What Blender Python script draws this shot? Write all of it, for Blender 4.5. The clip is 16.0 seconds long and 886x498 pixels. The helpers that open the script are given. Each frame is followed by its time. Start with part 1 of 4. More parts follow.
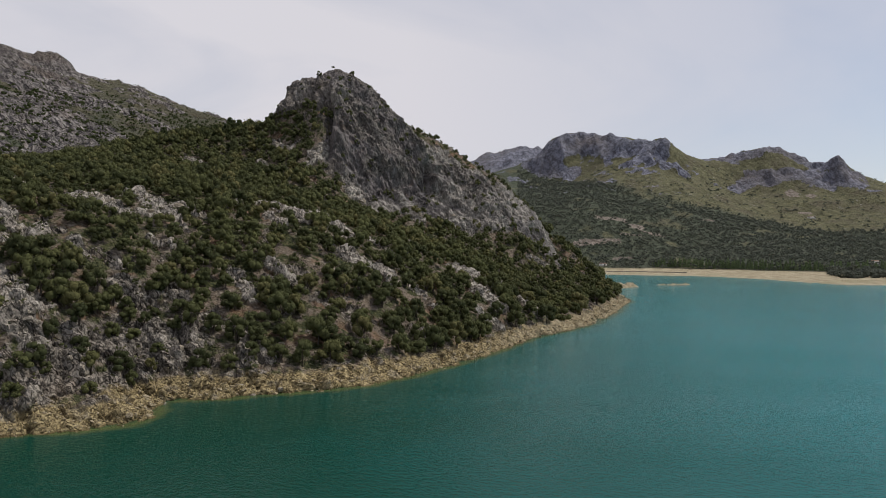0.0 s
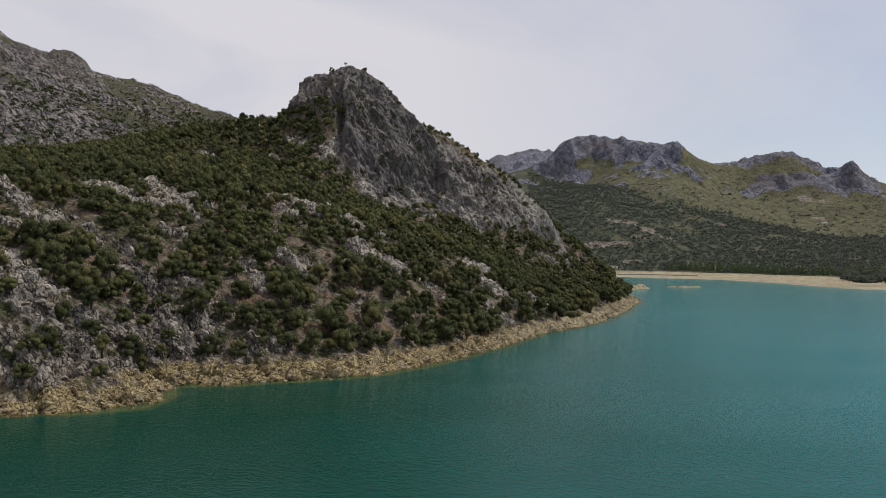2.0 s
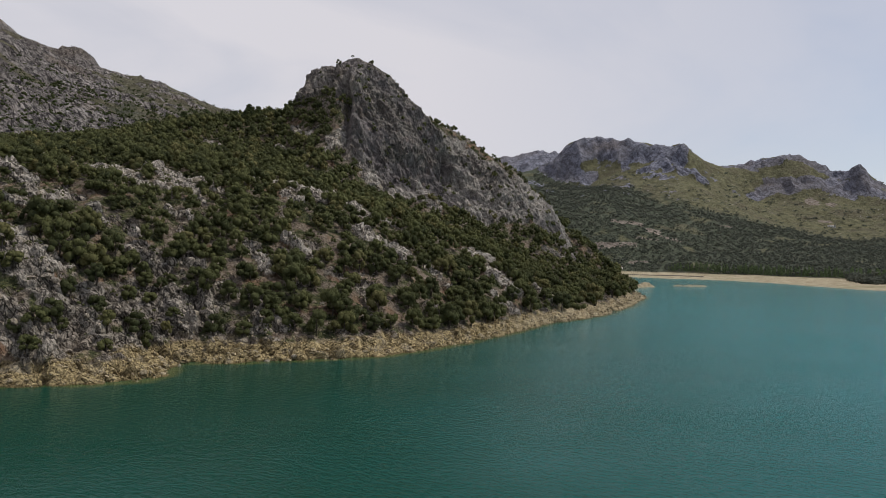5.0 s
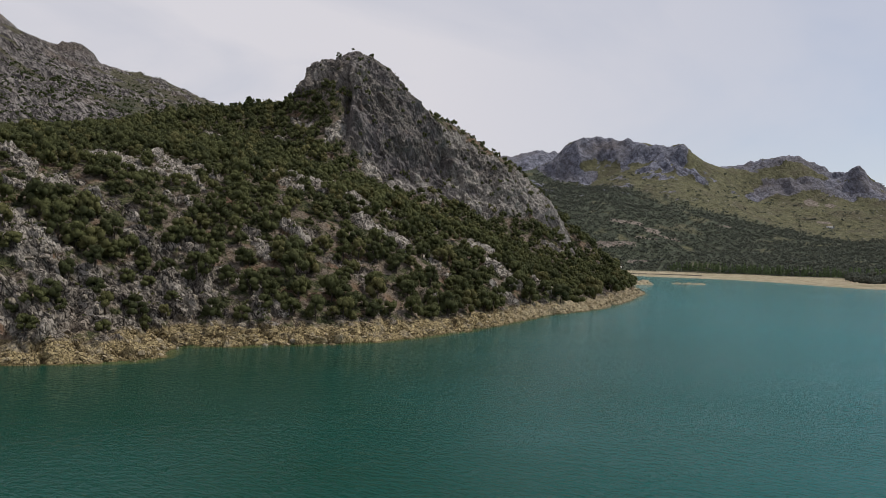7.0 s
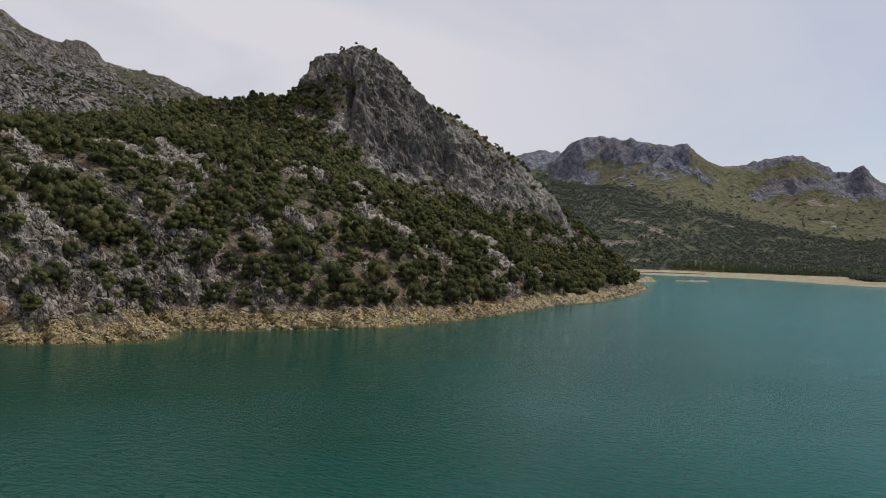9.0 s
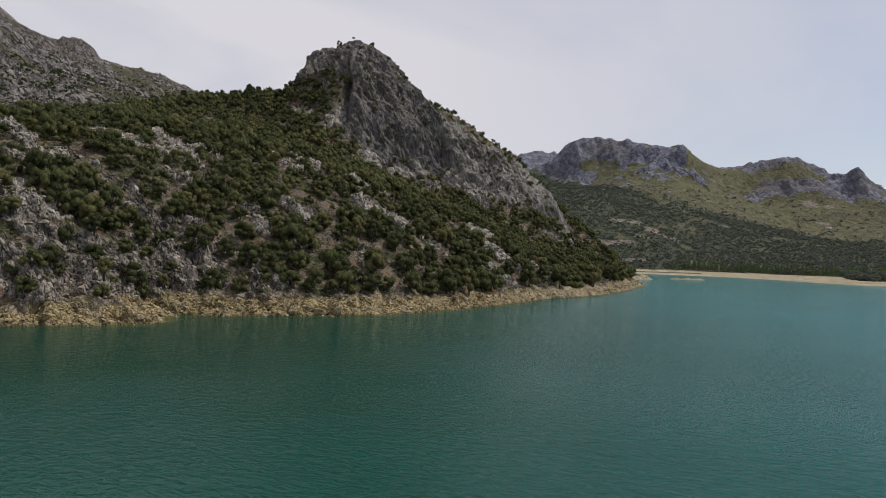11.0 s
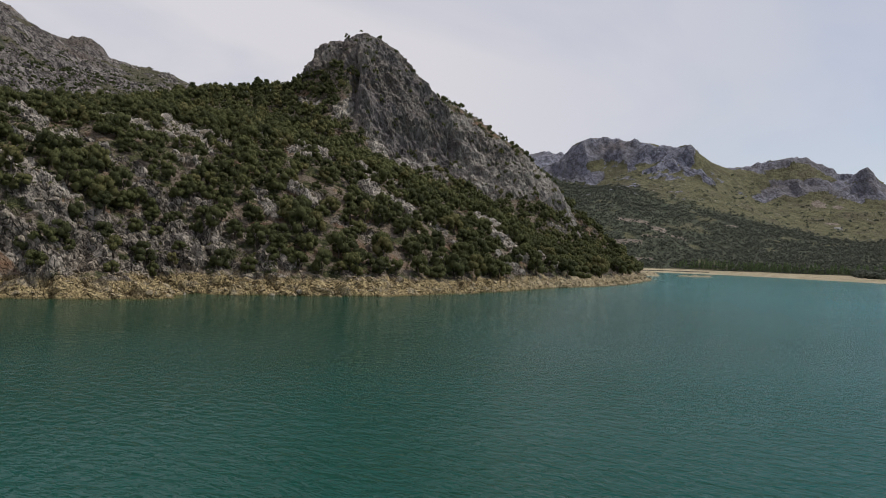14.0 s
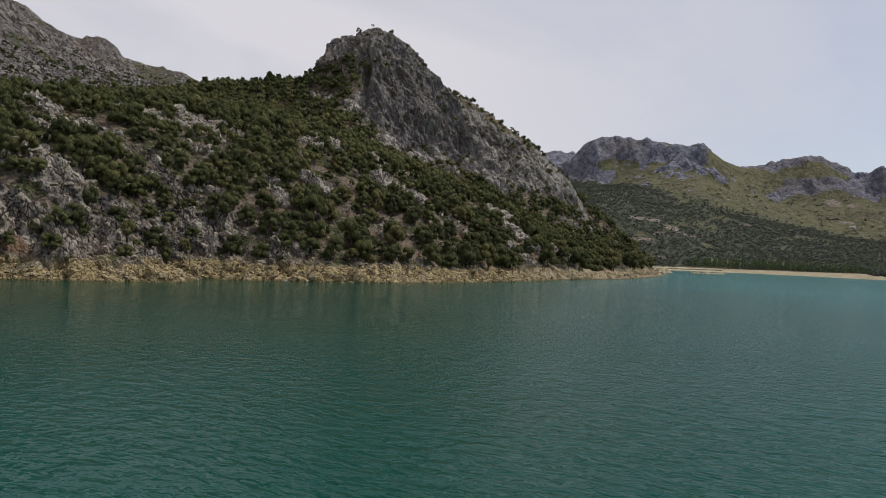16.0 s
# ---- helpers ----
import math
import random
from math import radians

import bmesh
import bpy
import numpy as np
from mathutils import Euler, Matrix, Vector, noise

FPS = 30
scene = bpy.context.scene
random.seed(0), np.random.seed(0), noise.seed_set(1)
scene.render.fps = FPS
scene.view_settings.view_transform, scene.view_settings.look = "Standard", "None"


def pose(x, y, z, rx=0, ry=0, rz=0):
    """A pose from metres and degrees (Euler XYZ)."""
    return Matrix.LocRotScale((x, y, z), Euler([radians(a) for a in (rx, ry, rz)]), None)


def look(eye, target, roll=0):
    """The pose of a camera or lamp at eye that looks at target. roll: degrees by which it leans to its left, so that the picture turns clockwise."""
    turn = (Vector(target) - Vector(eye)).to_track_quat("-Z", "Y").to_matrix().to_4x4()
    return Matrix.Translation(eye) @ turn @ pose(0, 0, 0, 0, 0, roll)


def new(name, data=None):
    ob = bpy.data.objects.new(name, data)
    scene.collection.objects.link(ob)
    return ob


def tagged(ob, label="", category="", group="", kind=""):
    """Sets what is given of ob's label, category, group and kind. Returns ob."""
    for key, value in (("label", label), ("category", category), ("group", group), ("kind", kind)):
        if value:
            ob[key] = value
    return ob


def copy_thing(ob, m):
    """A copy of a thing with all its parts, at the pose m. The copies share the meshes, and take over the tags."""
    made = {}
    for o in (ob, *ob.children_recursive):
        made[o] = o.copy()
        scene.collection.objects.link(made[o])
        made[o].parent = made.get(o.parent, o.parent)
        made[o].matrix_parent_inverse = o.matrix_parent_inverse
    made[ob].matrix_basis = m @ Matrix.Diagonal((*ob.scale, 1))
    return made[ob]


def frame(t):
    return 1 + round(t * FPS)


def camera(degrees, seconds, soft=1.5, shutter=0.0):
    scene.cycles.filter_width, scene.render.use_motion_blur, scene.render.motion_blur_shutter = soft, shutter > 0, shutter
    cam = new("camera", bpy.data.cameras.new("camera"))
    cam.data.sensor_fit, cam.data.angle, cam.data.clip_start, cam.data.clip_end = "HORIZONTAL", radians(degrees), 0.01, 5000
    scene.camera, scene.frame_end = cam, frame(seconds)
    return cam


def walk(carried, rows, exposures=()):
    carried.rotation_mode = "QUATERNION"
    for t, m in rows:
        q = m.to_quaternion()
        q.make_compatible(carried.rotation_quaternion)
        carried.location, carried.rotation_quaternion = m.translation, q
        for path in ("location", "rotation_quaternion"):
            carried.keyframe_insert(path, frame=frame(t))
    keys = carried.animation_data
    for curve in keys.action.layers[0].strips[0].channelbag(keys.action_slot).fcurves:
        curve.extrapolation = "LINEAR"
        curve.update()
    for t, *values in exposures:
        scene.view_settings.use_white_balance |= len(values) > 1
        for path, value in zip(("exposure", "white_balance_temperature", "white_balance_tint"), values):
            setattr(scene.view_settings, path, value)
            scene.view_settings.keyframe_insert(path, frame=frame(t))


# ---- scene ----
cam = camera(66.0, 16.0, soft=0.6)
# seconds, eye x y z, yaw, pitch, roll
ROWS = [
    (0.0, 0.00, -0.00, 39.10, 0.00, -0.17, -0.02),
    (0.5, -0.03, 0.13, 38.21, -0.11, -0.14, -0.20),
    (1.0, -0.10, 0.22, 37.31, -0.00, -0.07, -0.36),
    (1.5, -0.18, 0.30, 36.39, 0.55, 0.01, -0.53),
    (2.0, -0.27, 0.36, 35.47, 0.82, 0.07, -0.66),
    (2.5, -0.33, 0.41, 34.56, 1.00, 0.16, -0.76),
    (3.0, -0.34, 0.47, 33.63, 1.03, 0.18, -0.87),
    (3.5, -0.32, 0.56, 32.69, 1.08, 0.20, -0.94),
    (4.0, -0.30, 0.64, 31.71, 1.15, 0.22, -1.03),
    (6.5, -0.38, 1.04, 26.72, 1.20, 0.29, -1.44),
    (7.0, -0.37, 1.11, 25.67, 1.15, 0.29, -1.54),
    (7.5, -0.35, 1.16, 24.62, 1.14, 0.30, -1.59),
    (8.0, -0.32, 1.19, 23.58, 1.22, 0.29, -1.62),
    (8.5, -0.28, 1.20, 22.56, 1.28, 0.30, -1.62),
    (9.0, -0.26, 1.18, 21.57, 1.38, 0.34, -1.68),
    (11.5, -0.14, 0.99, 16.76, 1.04, 0.47, -1.93),
    (12.0, -0.11, 0.96, 15.79, 1.09, 0.50, -1.95),
    (12.5, -0.09, 0.95, 14.81, 1.16, 0.53, -1.97),
    (13.0, -0.12, 0.97, 13.82, 1.22, 0.53, -1.98),
    (13.5, -0.18, 1.00, 12.85, 1.38, 0.54, -2.01),
    (14.0, -0.24, 1.07, 11.89, 1.64, 0.60, -2.03),
    (14.5, -0.30, 1.17, 10.94, 1.74, 0.61, -2.06),
    (15.0, -0.34, 1.28, 9.98, 1.83, 0.59, -2.09),
    (15.5, -0.38, 1.39, 9.04, 2.12, 0.60, -2.07),
    (16.0, -0.42, 1.51, 8.10, 2.56, 0.60, -2.08),
]
walk(cam, [(t, pose(x, y, z, 90 + pitch, 0, yaw) @ pose(0, 0, 0, 0, 0, -roll))
           for t, x, y, z, yaw, pitch, roll in ROWS])

# ---- daylight: thin high cloud, high sun ----
SUN_EL, SUN_AZ = radians(56), radians(76)          # azimuth from +y towards +x
scene.view_settings.exposure = 0.0
world = bpy.data.worlds.new("sky")
scene.world = world
world.use_nodes = True
wn, wl = world.node_tree.nodes, world.node_tree.links
wn.clear()


def wnode(kind, **values):
    n = wn.new(kind)
    for key, value in values.items():
        n.inputs[key].default_value = value
    return n


sky = wn.new("ShaderNodeTexSky")
sky.sky_type, sky.sun_disc = "NISHITA", False
sky.sun_elevation, sky.sun_rotation, sky.altitude = SUN_EL, SUN_AZ, 750
clear = wnode("ShaderNodeBackground", Strength=0.10)
wl.new(sky.outputs[0], clear.inputs[0])
coord = wn.new("ShaderNodeTexCoord")
stretch = wn.new("ShaderNodeMapping")
stretch.inputs["Scale"].default_value = (1.0, 1.0, 2.6)
stretch.inputs["Rotation"].default_value = (0.0, 0.5, 0.3)
wl.new(coord.outputs["Generated"], stretch.inputs[0])
puffs = wnode("ShaderNodeTexNoise", Scale=1.6, Detail=6.0, Roughness=0.5, Distortion=0.6)
wl.new(stretch.outputs[0], puffs.inputs["Vector"])
veil = wn.new("ShaderNodeMapRange")
for key, value in zip(("From Min", "From Max", "To Min", "To Max"), (0.36, 0.60, 0.66, 1.0)):
    veil.inputs[key].default_value = value
wl.new(puffs.outputs[0], veil.inputs[0])
# the veil is thick towards the horizon and thin overhead
split = wn.new("ShaderNodeSeparateXYZ")
wl.new(coord.outputs["Generated"], split.inputs[0])
thin = wn.new("ShaderNodeMapRange")
for key, value in zip(("From Min", "From Max", "To Min", "To Max"), (0.35, 0.95, 1.0, 0.5)):
    thin.inputs[key].default_value = value
wl.new(split.outputs[2], thin.inputs[0])
# and it breaks up towards the east
east = wn.new("ShaderNodeMapRange")
for key, value in zip(("From Min", "From Max", "To Min", "To Max"), (-0.05, 0.65, 1.0, 0.55)):
    east.inputs[key].default_value = value
wl.new(split.outputs[0], east.inputs[0])
broken = wn.new("ShaderNodeMath")
broken.operation = "MULTIPLY"
wl.new(thin.outputs[0], broken.inputs[0])
wl.new(east.outputs[0], broken.inputs[1])
cover = wn.new("ShaderNodeMath")
cover.operation = "MULTIPLY"
wl.new(veil.outputs[0], cover.inputs[0])
wl.new(broken.outputs[0], cover.inputs[1])
cloud = wnode("ShaderNodeBackground", Color=(0.925, 0.905, 0.97, 1), Strength=0.735)
both = wn.new("ShaderNodeMixShader")
wl.new(cover.outputs[0], both.inputs[0])
wl.new(clear.outputs[0], both.inputs[1])
wl.new(cloud.outputs[0], both.inputs[2])
wl.new(both.outputs[0], wn.new("ShaderNodeOutputWorld").inputs[0])

sun = new("sun", bpy.data.lights.new("sun", "SUN"))
sun.data.energy, sun.data.angle, sun.data.color = 2.7, radians(3.0), (1.0, 0.95, 0.87)
sun.matrix_world = look((math.sin(SUN_AZ) * math.cos(SUN_EL) * 900, math.cos(SUN_AZ) * math.cos(SUN_EL) * 900,
                         math.sin(SUN_EL) * 900), (0, 0, 0))

# ---- materials ----


class Mat:
    """A node material with a Principled shader and short ways to wire it."""

    def __init__(self, name, rough=0.9, spec=0.25):
        self.m = bpy.data.materials.new(name)
        self.m.use_nodes = True
        self.t = self.m.node_tree
        self.p = self.t.nodes["Principled BSDF"]
        self.p.inputs["Roughness"].default_value = rough
        self.p.inputs["Specular IOR Level"].default_value = spec
        self.xyz = self.t.nodes.new("ShaderNodeNewGeometry").outputs["Position"]

    def node(self, kind, **values):
        n = self.t.nodes.new(kind)
        for key, value in values.items():
            self.put(n.inputs[key.replace("_", " ")], value)
        return n

    def put(self, socket, value):
        if isinstance(value, bpy.types.NodeSocket):
            self.t.links.new(value, socket)
        else:
            socket.default_value = value

    def scaled(self, scale, turn=(0, 0, 0), source=None):
        n = self.t.nodes.new("ShaderNodeMapping")
        n.inputs["Scale"].default_value, n.inputs["Rotation"].default_value = scale, turn
        self.put(n.inputs[0], source or self.xyz)
        return n.outputs[0]

    def dipped(self, scale, lean=0.55, source=None):
        """Coordinates turned so that their z runs up along the leaning beds, then scaled."""
        return self.scaled(scale, source=self.scaled((1, 1, 1), (0, lean, 0), source))

    def noise(self, size, detail=5, rough=0.55, vector=None, distortion=0.0):
        return self.node("ShaderNodeTexNoise", Scale=1.0 / size, Detail=detail, Roughness=rough,
                         Distortion=distortion, Vector=vector or self.xyz).outputs[0]

    def cells(self, size, vector=None, feature="DISTANCE_TO_EDGE"):
        n = self.node("ShaderNodeTexVoronoi", Scale=1.0 / size, Vector=vector or self.xyz)
        n.feature = feature
        return n.outputs["Distance"]

    def ramp(self, value, low, high, a=0.0, b=1.0):
        n = self.node("ShaderNodeMapRange")
        for i, v in enumerate((value, low, high, a, b)):
            self.put(n.inputs[i], v)
        return n.outputs[0]

    def math(self, kind, a, b=0.0):
        n = self.t.nodes.new("ShaderNodeMath")
        n.operation = kind
        self.put(n.inputs[0], a), self.put(n.inputs[1], b)
        return n.outputs[0]

    def mix(self, f, a, b):
        n = self.t.nodes.new("ShaderNodeMix")
        n.data_type = "RGBA"
        for i, v in ((0, f), (6, a), (7, b)):
            if isinstance(v, tuple):
                v = (*v, 1.0)
            self.put(n.inputs[i], v)
        return n.outputs[2]

    def attr(self, name):
        n = self.t.nodes.new("ShaderNodeAttribute")
        n.attribute_name = name
        return n.outputs["Fac"]

    def height(self):
        n = self.t.nodes.new("ShaderNodeSeparateXYZ")
        self.put(n.inputs[0], self.xyz)
        return n.outputs[2]

    def color(self, value):
        self.put(self.p.inputs["Base Color"], (*value, 1.0) if isinstance(value, tuple) else value)
        return self

    def bump(self, height, distance, strength=1.0):
        n = self.node("ShaderNodeBump", Strength=strength, Distance=distance, Height=height)
        self.put(self.p.inputs["Normal"], n.outputs[0])
        return self


def limestone(m, size=1.0, haze=0.0, bleached=0.0):
    """Weathered limestone: pale broken faces, dark seams along the leaning beds, lichen and ochre stains."""
    dip = m.dipped((1.0, 1.0, 0.55))
    fine = m.noise(1.1 * size, 8, 0.7, dip, 0.4)
    mid = m.noise(6.0 * size, 6, 0.6, m.dipped((1.0, 1.0, 0.4)), 0.4)
    # distance haze painted into the stone: bluer, with lifted darks and weaker seams
    pale, grey = (0.385 - 0.095 * haze, 0.338 - 0.053 * haze, 0.28 + 0.04 * haze), (0.19 - 0.01 * haze, 0.16 + 0.02 * haze, 0.13 + 0.07 * haze)
    deep = (0.055 + 0.035 * haze, 0.046 + 0.042 * haze, 0.039 + 0.065 * haze)
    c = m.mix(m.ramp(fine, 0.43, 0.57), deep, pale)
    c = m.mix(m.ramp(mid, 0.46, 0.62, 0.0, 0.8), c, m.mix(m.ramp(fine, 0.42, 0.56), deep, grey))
    c = m.mix(m.ramp(m.noise(19 * size, 4), 0.57, 0.70, 0.0, 0.4), c, (0.21, 0.155, 0.105))
    c = m.mix(m.ramp(m.noise(26 * size, 5, 0.6, dip), 0.48, 0.62, 0.0, 0.5), c, (0.15, 0.13, 0.12))
    c = m.mix(bleached, c, m.mix(m.ramp(fine, 0.38, 0.52), (0.09, 0.076, 0.06), (0.50, 0.45, 0.385)))
    seam = m.ramp(m.noise(3.0 * size, 6, 0.62, m.dipped((1.3, 1.3, 0.3)), 0.5), 0.47, 0.53, -1.0, 1.0)
    seam = m.ramp(m.math("ABSOLUTE", seam), 0.0, 0.4, 0.5 - 0.25 * haze, 0.0)
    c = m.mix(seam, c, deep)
    # joints between the blocks, long along the beds
    bent = m.t.nodes.new("ShaderNodeVectorMath")
    bent.operation = "MULTIPLY_ADD"
    wander = m.node("ShaderNodeTexNoise", Scale=0.35 / size, Detail=3.0, Vector=m.xyz)
    m.put(bent.inputs[0], wander.outputs["Color"])
    bent.inputs[1].default_value = (2.0 * size, 2.0 * size, 2.0 * size)
    m.put(bent.inputs[2], m.xyz)
    joint = m.cells(1.5 * size, m.dipped((1.0, 1.0, 0.5), source=bent.outputs[0]))
    joint = m.math("MULTIPLY", m.ramp(joint, 0.0, 0.11, 0.85 - 0.4 * haze, 0.0), m.ramp(m.noise(4.0 * size, 4), 0.38, 0.54))
    c = m.mix(joint, c, tuple(v * 0.5 for v in deep))
    seam = m.math("MAXIMUM", seam, joint)
    relief = m.math("SUBTRACT", m.math("ADD", fine, m.math("MULTIPLY", mid, 1.2)), m.math("MULTIPLY", seam, 0.8))
    return c, relief


def hill_material():
    m = Mat("hillside_ground", 0.92, 0.15)
    stone, relief = limestone(m, bleached=m.attr("pale"))
    soil = m.mix(m.ramp(m.noise(1.6, 6, 0.7), 0.38, 0.64), (0.085, 0.062, 0.045), (0.30, 0.25, 0.195))
    soil = m.mix(m.ramp(m.noise(14, 4), 0.52, 0.66, 0.0, 0.6), soil, (0.22, 0.115, 0.06))
    herbs = m.mix(m.ramp(m.noise(0.9, 5, 0.7), 0.4, 0.62), (0.03, 0.038, 0.016), (0.12, 0.12, 0.055))
    soil = m.mix(m.ramp(m.noise(4.5, 5), 0.46, 0.56), soil, herbs)
    # the crag: long ribs and streaks, dark pockets, pale slabs
    ribs = m.noise(2.4, 5, 0.6, m.dipped((1.0, 1.0, 0.22), 0.4), 0.3)
    face = m.mix(m.ramp(ribs, 0.38, 0.62), (0.062, 0.055, 0.053), (0.245, 0.22, 0.205))
    face = m.mix(m.ramp(m.noise(7, 5, 0.6, m.dipped((1.0, 1.0, 0.45), 0.4)), 0.52, 0.64, 0.0, 0.7), face, (0.06, 0.053, 0.052))
    face = m.mix(m.math("MULTIPLY", m.attr("pale"), 0.75), face, m.mix(m.ramp(ribs, 0.36, 0.54), (0.12, 0.108, 0.098), (0.52, 0.48, 0.43)))
    stone = m.mix(m.math("MULTIPLY", m.attr("crag"), 0.55), stone, face)
    relief = m.math("ADD", m.math("MULTIPLY", relief, m.math("SUBTRACT", 1.0, m.math("MULTIPLY", m.attr("crag"), 0.5))), m.math("MULTIPLY", m.math("MULTIPLY", ribs, 2.4), m.attr("crag")))
    # dark varnish that runs down the overhanging face in streaks, with rust here and there
    runs = m.noise(2.6, 6, 0.66, m.dipped((1.0, 1.0, 0.11), 0.3), 0.3)
    varnish = m.mix(m.ramp(runs, 0.36, 0.62), (0.055, 0.048, 0.049), (0.22, 0.195, 0.19))
    varnish = m.mix(m.ramp(m.noise(13, 4, 0.6), 0.58, 0.70, 0.0, 0.6), varnish, (0.20, 0.125, 0.075))
    stone = m.mix(m.attr("stain"), stone, varnish)
    broken = m.math("ADD", m.attr("rock"), m.ramp(m.noise(2.4, 6, 0.7), 0.3, 0.7, -0.35, 0.35))
    land = m.mix(m.ramp(broken, 0.38, 0.6), soil, stone)
    earth = m.mix(m.ramp(m.noise(0.7, 6, 0.7), 0.36, 0.62), (0.075, 0.056, 0.042), (0.29, 0.235, 0.18))
    earth = m.mix(m.ramp(m.noise(7, 4), 0.54, 0.66, 0.0, 0.6), earth, (0.21, 0.13, 0.07))
    land = m.mix(m.ramp(m.math("ADD", m.attr("earth"), m.ramp(m.noise(2.0, 5, 0.7), 0.3, 0.7, -0.3, 0.3)), 0.4, 0.6), land, earth)
    # bleached rock and dry silt of the drawdown zone
    beds = m.noise(0.55, 7, 0.7, m.dipped((1.0, 1.0, 0.3), -1.13), 0.3)
    dry = m.mix(m.ramp(beds, 0.40, 0.60), (0.10, 0.072, 0.037), (0.52, 0.415, 0.22))
    dry = m.mix(m.ramp(m.noise(5, 4), 0.55, 0.7, 0.0, 0.5), dry, (0.30, 0.28, 0.25))
    silt = m.mix(m.ramp(m.noise(1.8, 6, 0.65), 0.36, 0.64), (0.26, 0.205, 0.125), (0.52, 0.44, 0.29))
    dry = m.mix(m.math("MULTIPLY", m.attr("silt"), m.ramp(m.noise(3.0, 5, 0.7), 0.34, 0.54)), dry, silt)
    edge = m.math("ADD", m.height(), m.ramp(m.noise(6, 4), 0.3, 0.7, -1.8, 1.8))
    land = m.mix(m.ramp(edge, 3.9, 5.3, 1.0, 0.0), land, dry)
    wet = m.math("ADD", m.height(), m.ramp(m.noise(1.5, 3), 0.3, 0.7, -0.2, 0.2))
    land = m.mix(m.ramp(wet, 0.15, 0.5, 0.75, 0.0), land, (0.10, 0.075, 0.03))
    m.color(land)
    m.bump(relief, 0.9)
    return m.m


def far_material(name, low, high, size=5.0, haze=1.0):
    m = Mat(name, 0.95, 0.1)
    stone, relief = limestone(m, size, haze)
    grass = m.mix(m.ramp(m.noise(14, 6, 0.7), 0.36, 0.64), low, high)
    grass = m.mix(m.ramp(m.noise(60, 4), 0.5, 0.66, 0.0, 0.7), grass, (0.115, 0.10, 0.07))
    pale = m.ramp(m.noise(9, 5, 0.75), 0.60, 0.68)
    grass = m.mix(m.math("MULTIPLY", pale, m.ramp(m.noise(90, 3), 0.44, 0.58)), grass, (0.36, 0.34, 0.32))
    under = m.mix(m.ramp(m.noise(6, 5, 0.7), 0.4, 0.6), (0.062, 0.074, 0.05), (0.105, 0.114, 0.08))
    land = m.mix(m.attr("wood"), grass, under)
    broken = m.math("ADD", m.attr("rock"), m.ramp(m.noise(14, 6, 0.7), 0.3, 0.7, -0.35, 0.35))
    land = m.mix(m.ramp(broken, 0.38, 0.6), land, stone)
    beach = m.mix(m.ramp(m.noise(12, 6, 0.65), 0.36, 0.64), (0.33, 0.27, 0.175), (0.51, 0.44, 0.305))
    beach = m.mix(m.ramp(m.noise(40, 3, 0.5, m.scaled((0.5, 1, 6))), 0.55, 0.7, 0.0, 0.5), beach, (0.25, 0.24, 0.13))
    land = m.mix(m.attr("beach"), land, beach)
    gravel = m.mix(m.ramp(m.noise(7, 6, 0.7), 0.38, 0.62), (0.13, 0.105, 0.085), (0.31, 0.265, 0.225))
    land = m.mix(m.ramp(m.math("ADD", m.attr("scree"), m.ramp(m.noise(11, 5, 0.7), 0.3, 0.7, -0.4, 0.4)), 0.4, 0.6), land, gravel)
    m.color(land)
    m.bump(relief, 5.0)
    return m.m


def water_material():
    m = Mat("lake_water", 0.1, 0.18)
    m.p.inputs["IOR"].default_value = 1.333
    # hill's dark reflection and the sky's paler one, painted into green and turquoise water
    sheen = m.math("ADD", m.attr("sky_sheen"), m.ramp(m.noise(70, 3), 0.35, 0.7, -0.05, 0.08))
    deep = m.mix(sheen, (0.0, 0.042, 0.027), (0.007, 0.165, 0.178))
    deep = m.mix(m.attr("shallow"), deep, (0.085, 0.105, 0.035))
    m.color(deep)
    broad = m.noise(0.85, 3, 0.5, m.scaled((0.55, 1.0, 1.0), source=m.scaled((1, 1, 1), (0, 0, radians(32)))), 0.4)
    small = m.noise(0.36, 3, 0.55, m.scaled((0.5, 1.0, 1.0), source=m.scaled((1, 1, 1), (0, 0, radians(40)))), 0.4)
    ripple = m.math("ADD", broad, m.math("MULTIPLY", small, 0.4))
    gusts = m.ramp(m.noise(45, 3, 0.5, m.scaled((0.4, 1, 1))), 0.35, 0.65, 0.42, 0.7)
    n = m.node("ShaderNodeBump", Distance=0.36, Height=ripple)
    m.put(n.inputs["Strength"], gusts)
    m.put(m.p.inputs["Normal"], n.outputs[0])
    return m.m


def foliage_material(name, dark, light, rare):
    m = Mat(name, 0.8, 0.1)
    pick = m.math("FRACT", m.math("ADD", m.attr("tint"), m.node("ShaderNodeObjectInfo").outputs["Random"]))
    island = m.node("ShaderNodeNewGeometry").outputs["Random Per Island"]
    c = m.mix(pick, dark, light)
    c = m.mix(m.ramp(pick, 0.84, 0.97, 0.0, 0.8), c, rare)
    c = m.mix(m.math("MULTIPLY", island, 0.4), c, tuple(v * 0.5 for v in dark))
    m.color(c)
    # leaves let some light through
    through_leaf = m.node("ShaderNodeBsdfTranslucent", Color=m.mix(0.5, c, light))
    both_sides = m.node("ShaderNodeMixShader", Fac=0.35)
    m.put(both_sides.inputs[1], m.p.outputs[0])
    m.put(both_sides.inputs[2], through_leaf.outputs[0])
    m.put(m.t.nodes["Material Output"].inputs["Surface"], both_sides.outputs[0])
    return m.m


def bark_material():
    m = Mat("bark", 0.9, 0.1)
    m.color(m.mix(m.ramp(m.noise(0.25, 4, 0.6, m.scaled((1, 1, 0.2))), 0.4, 0.6), (0.05, 0.04, 0.032), (0.13, 0.11, 0.09)))
    return m.m


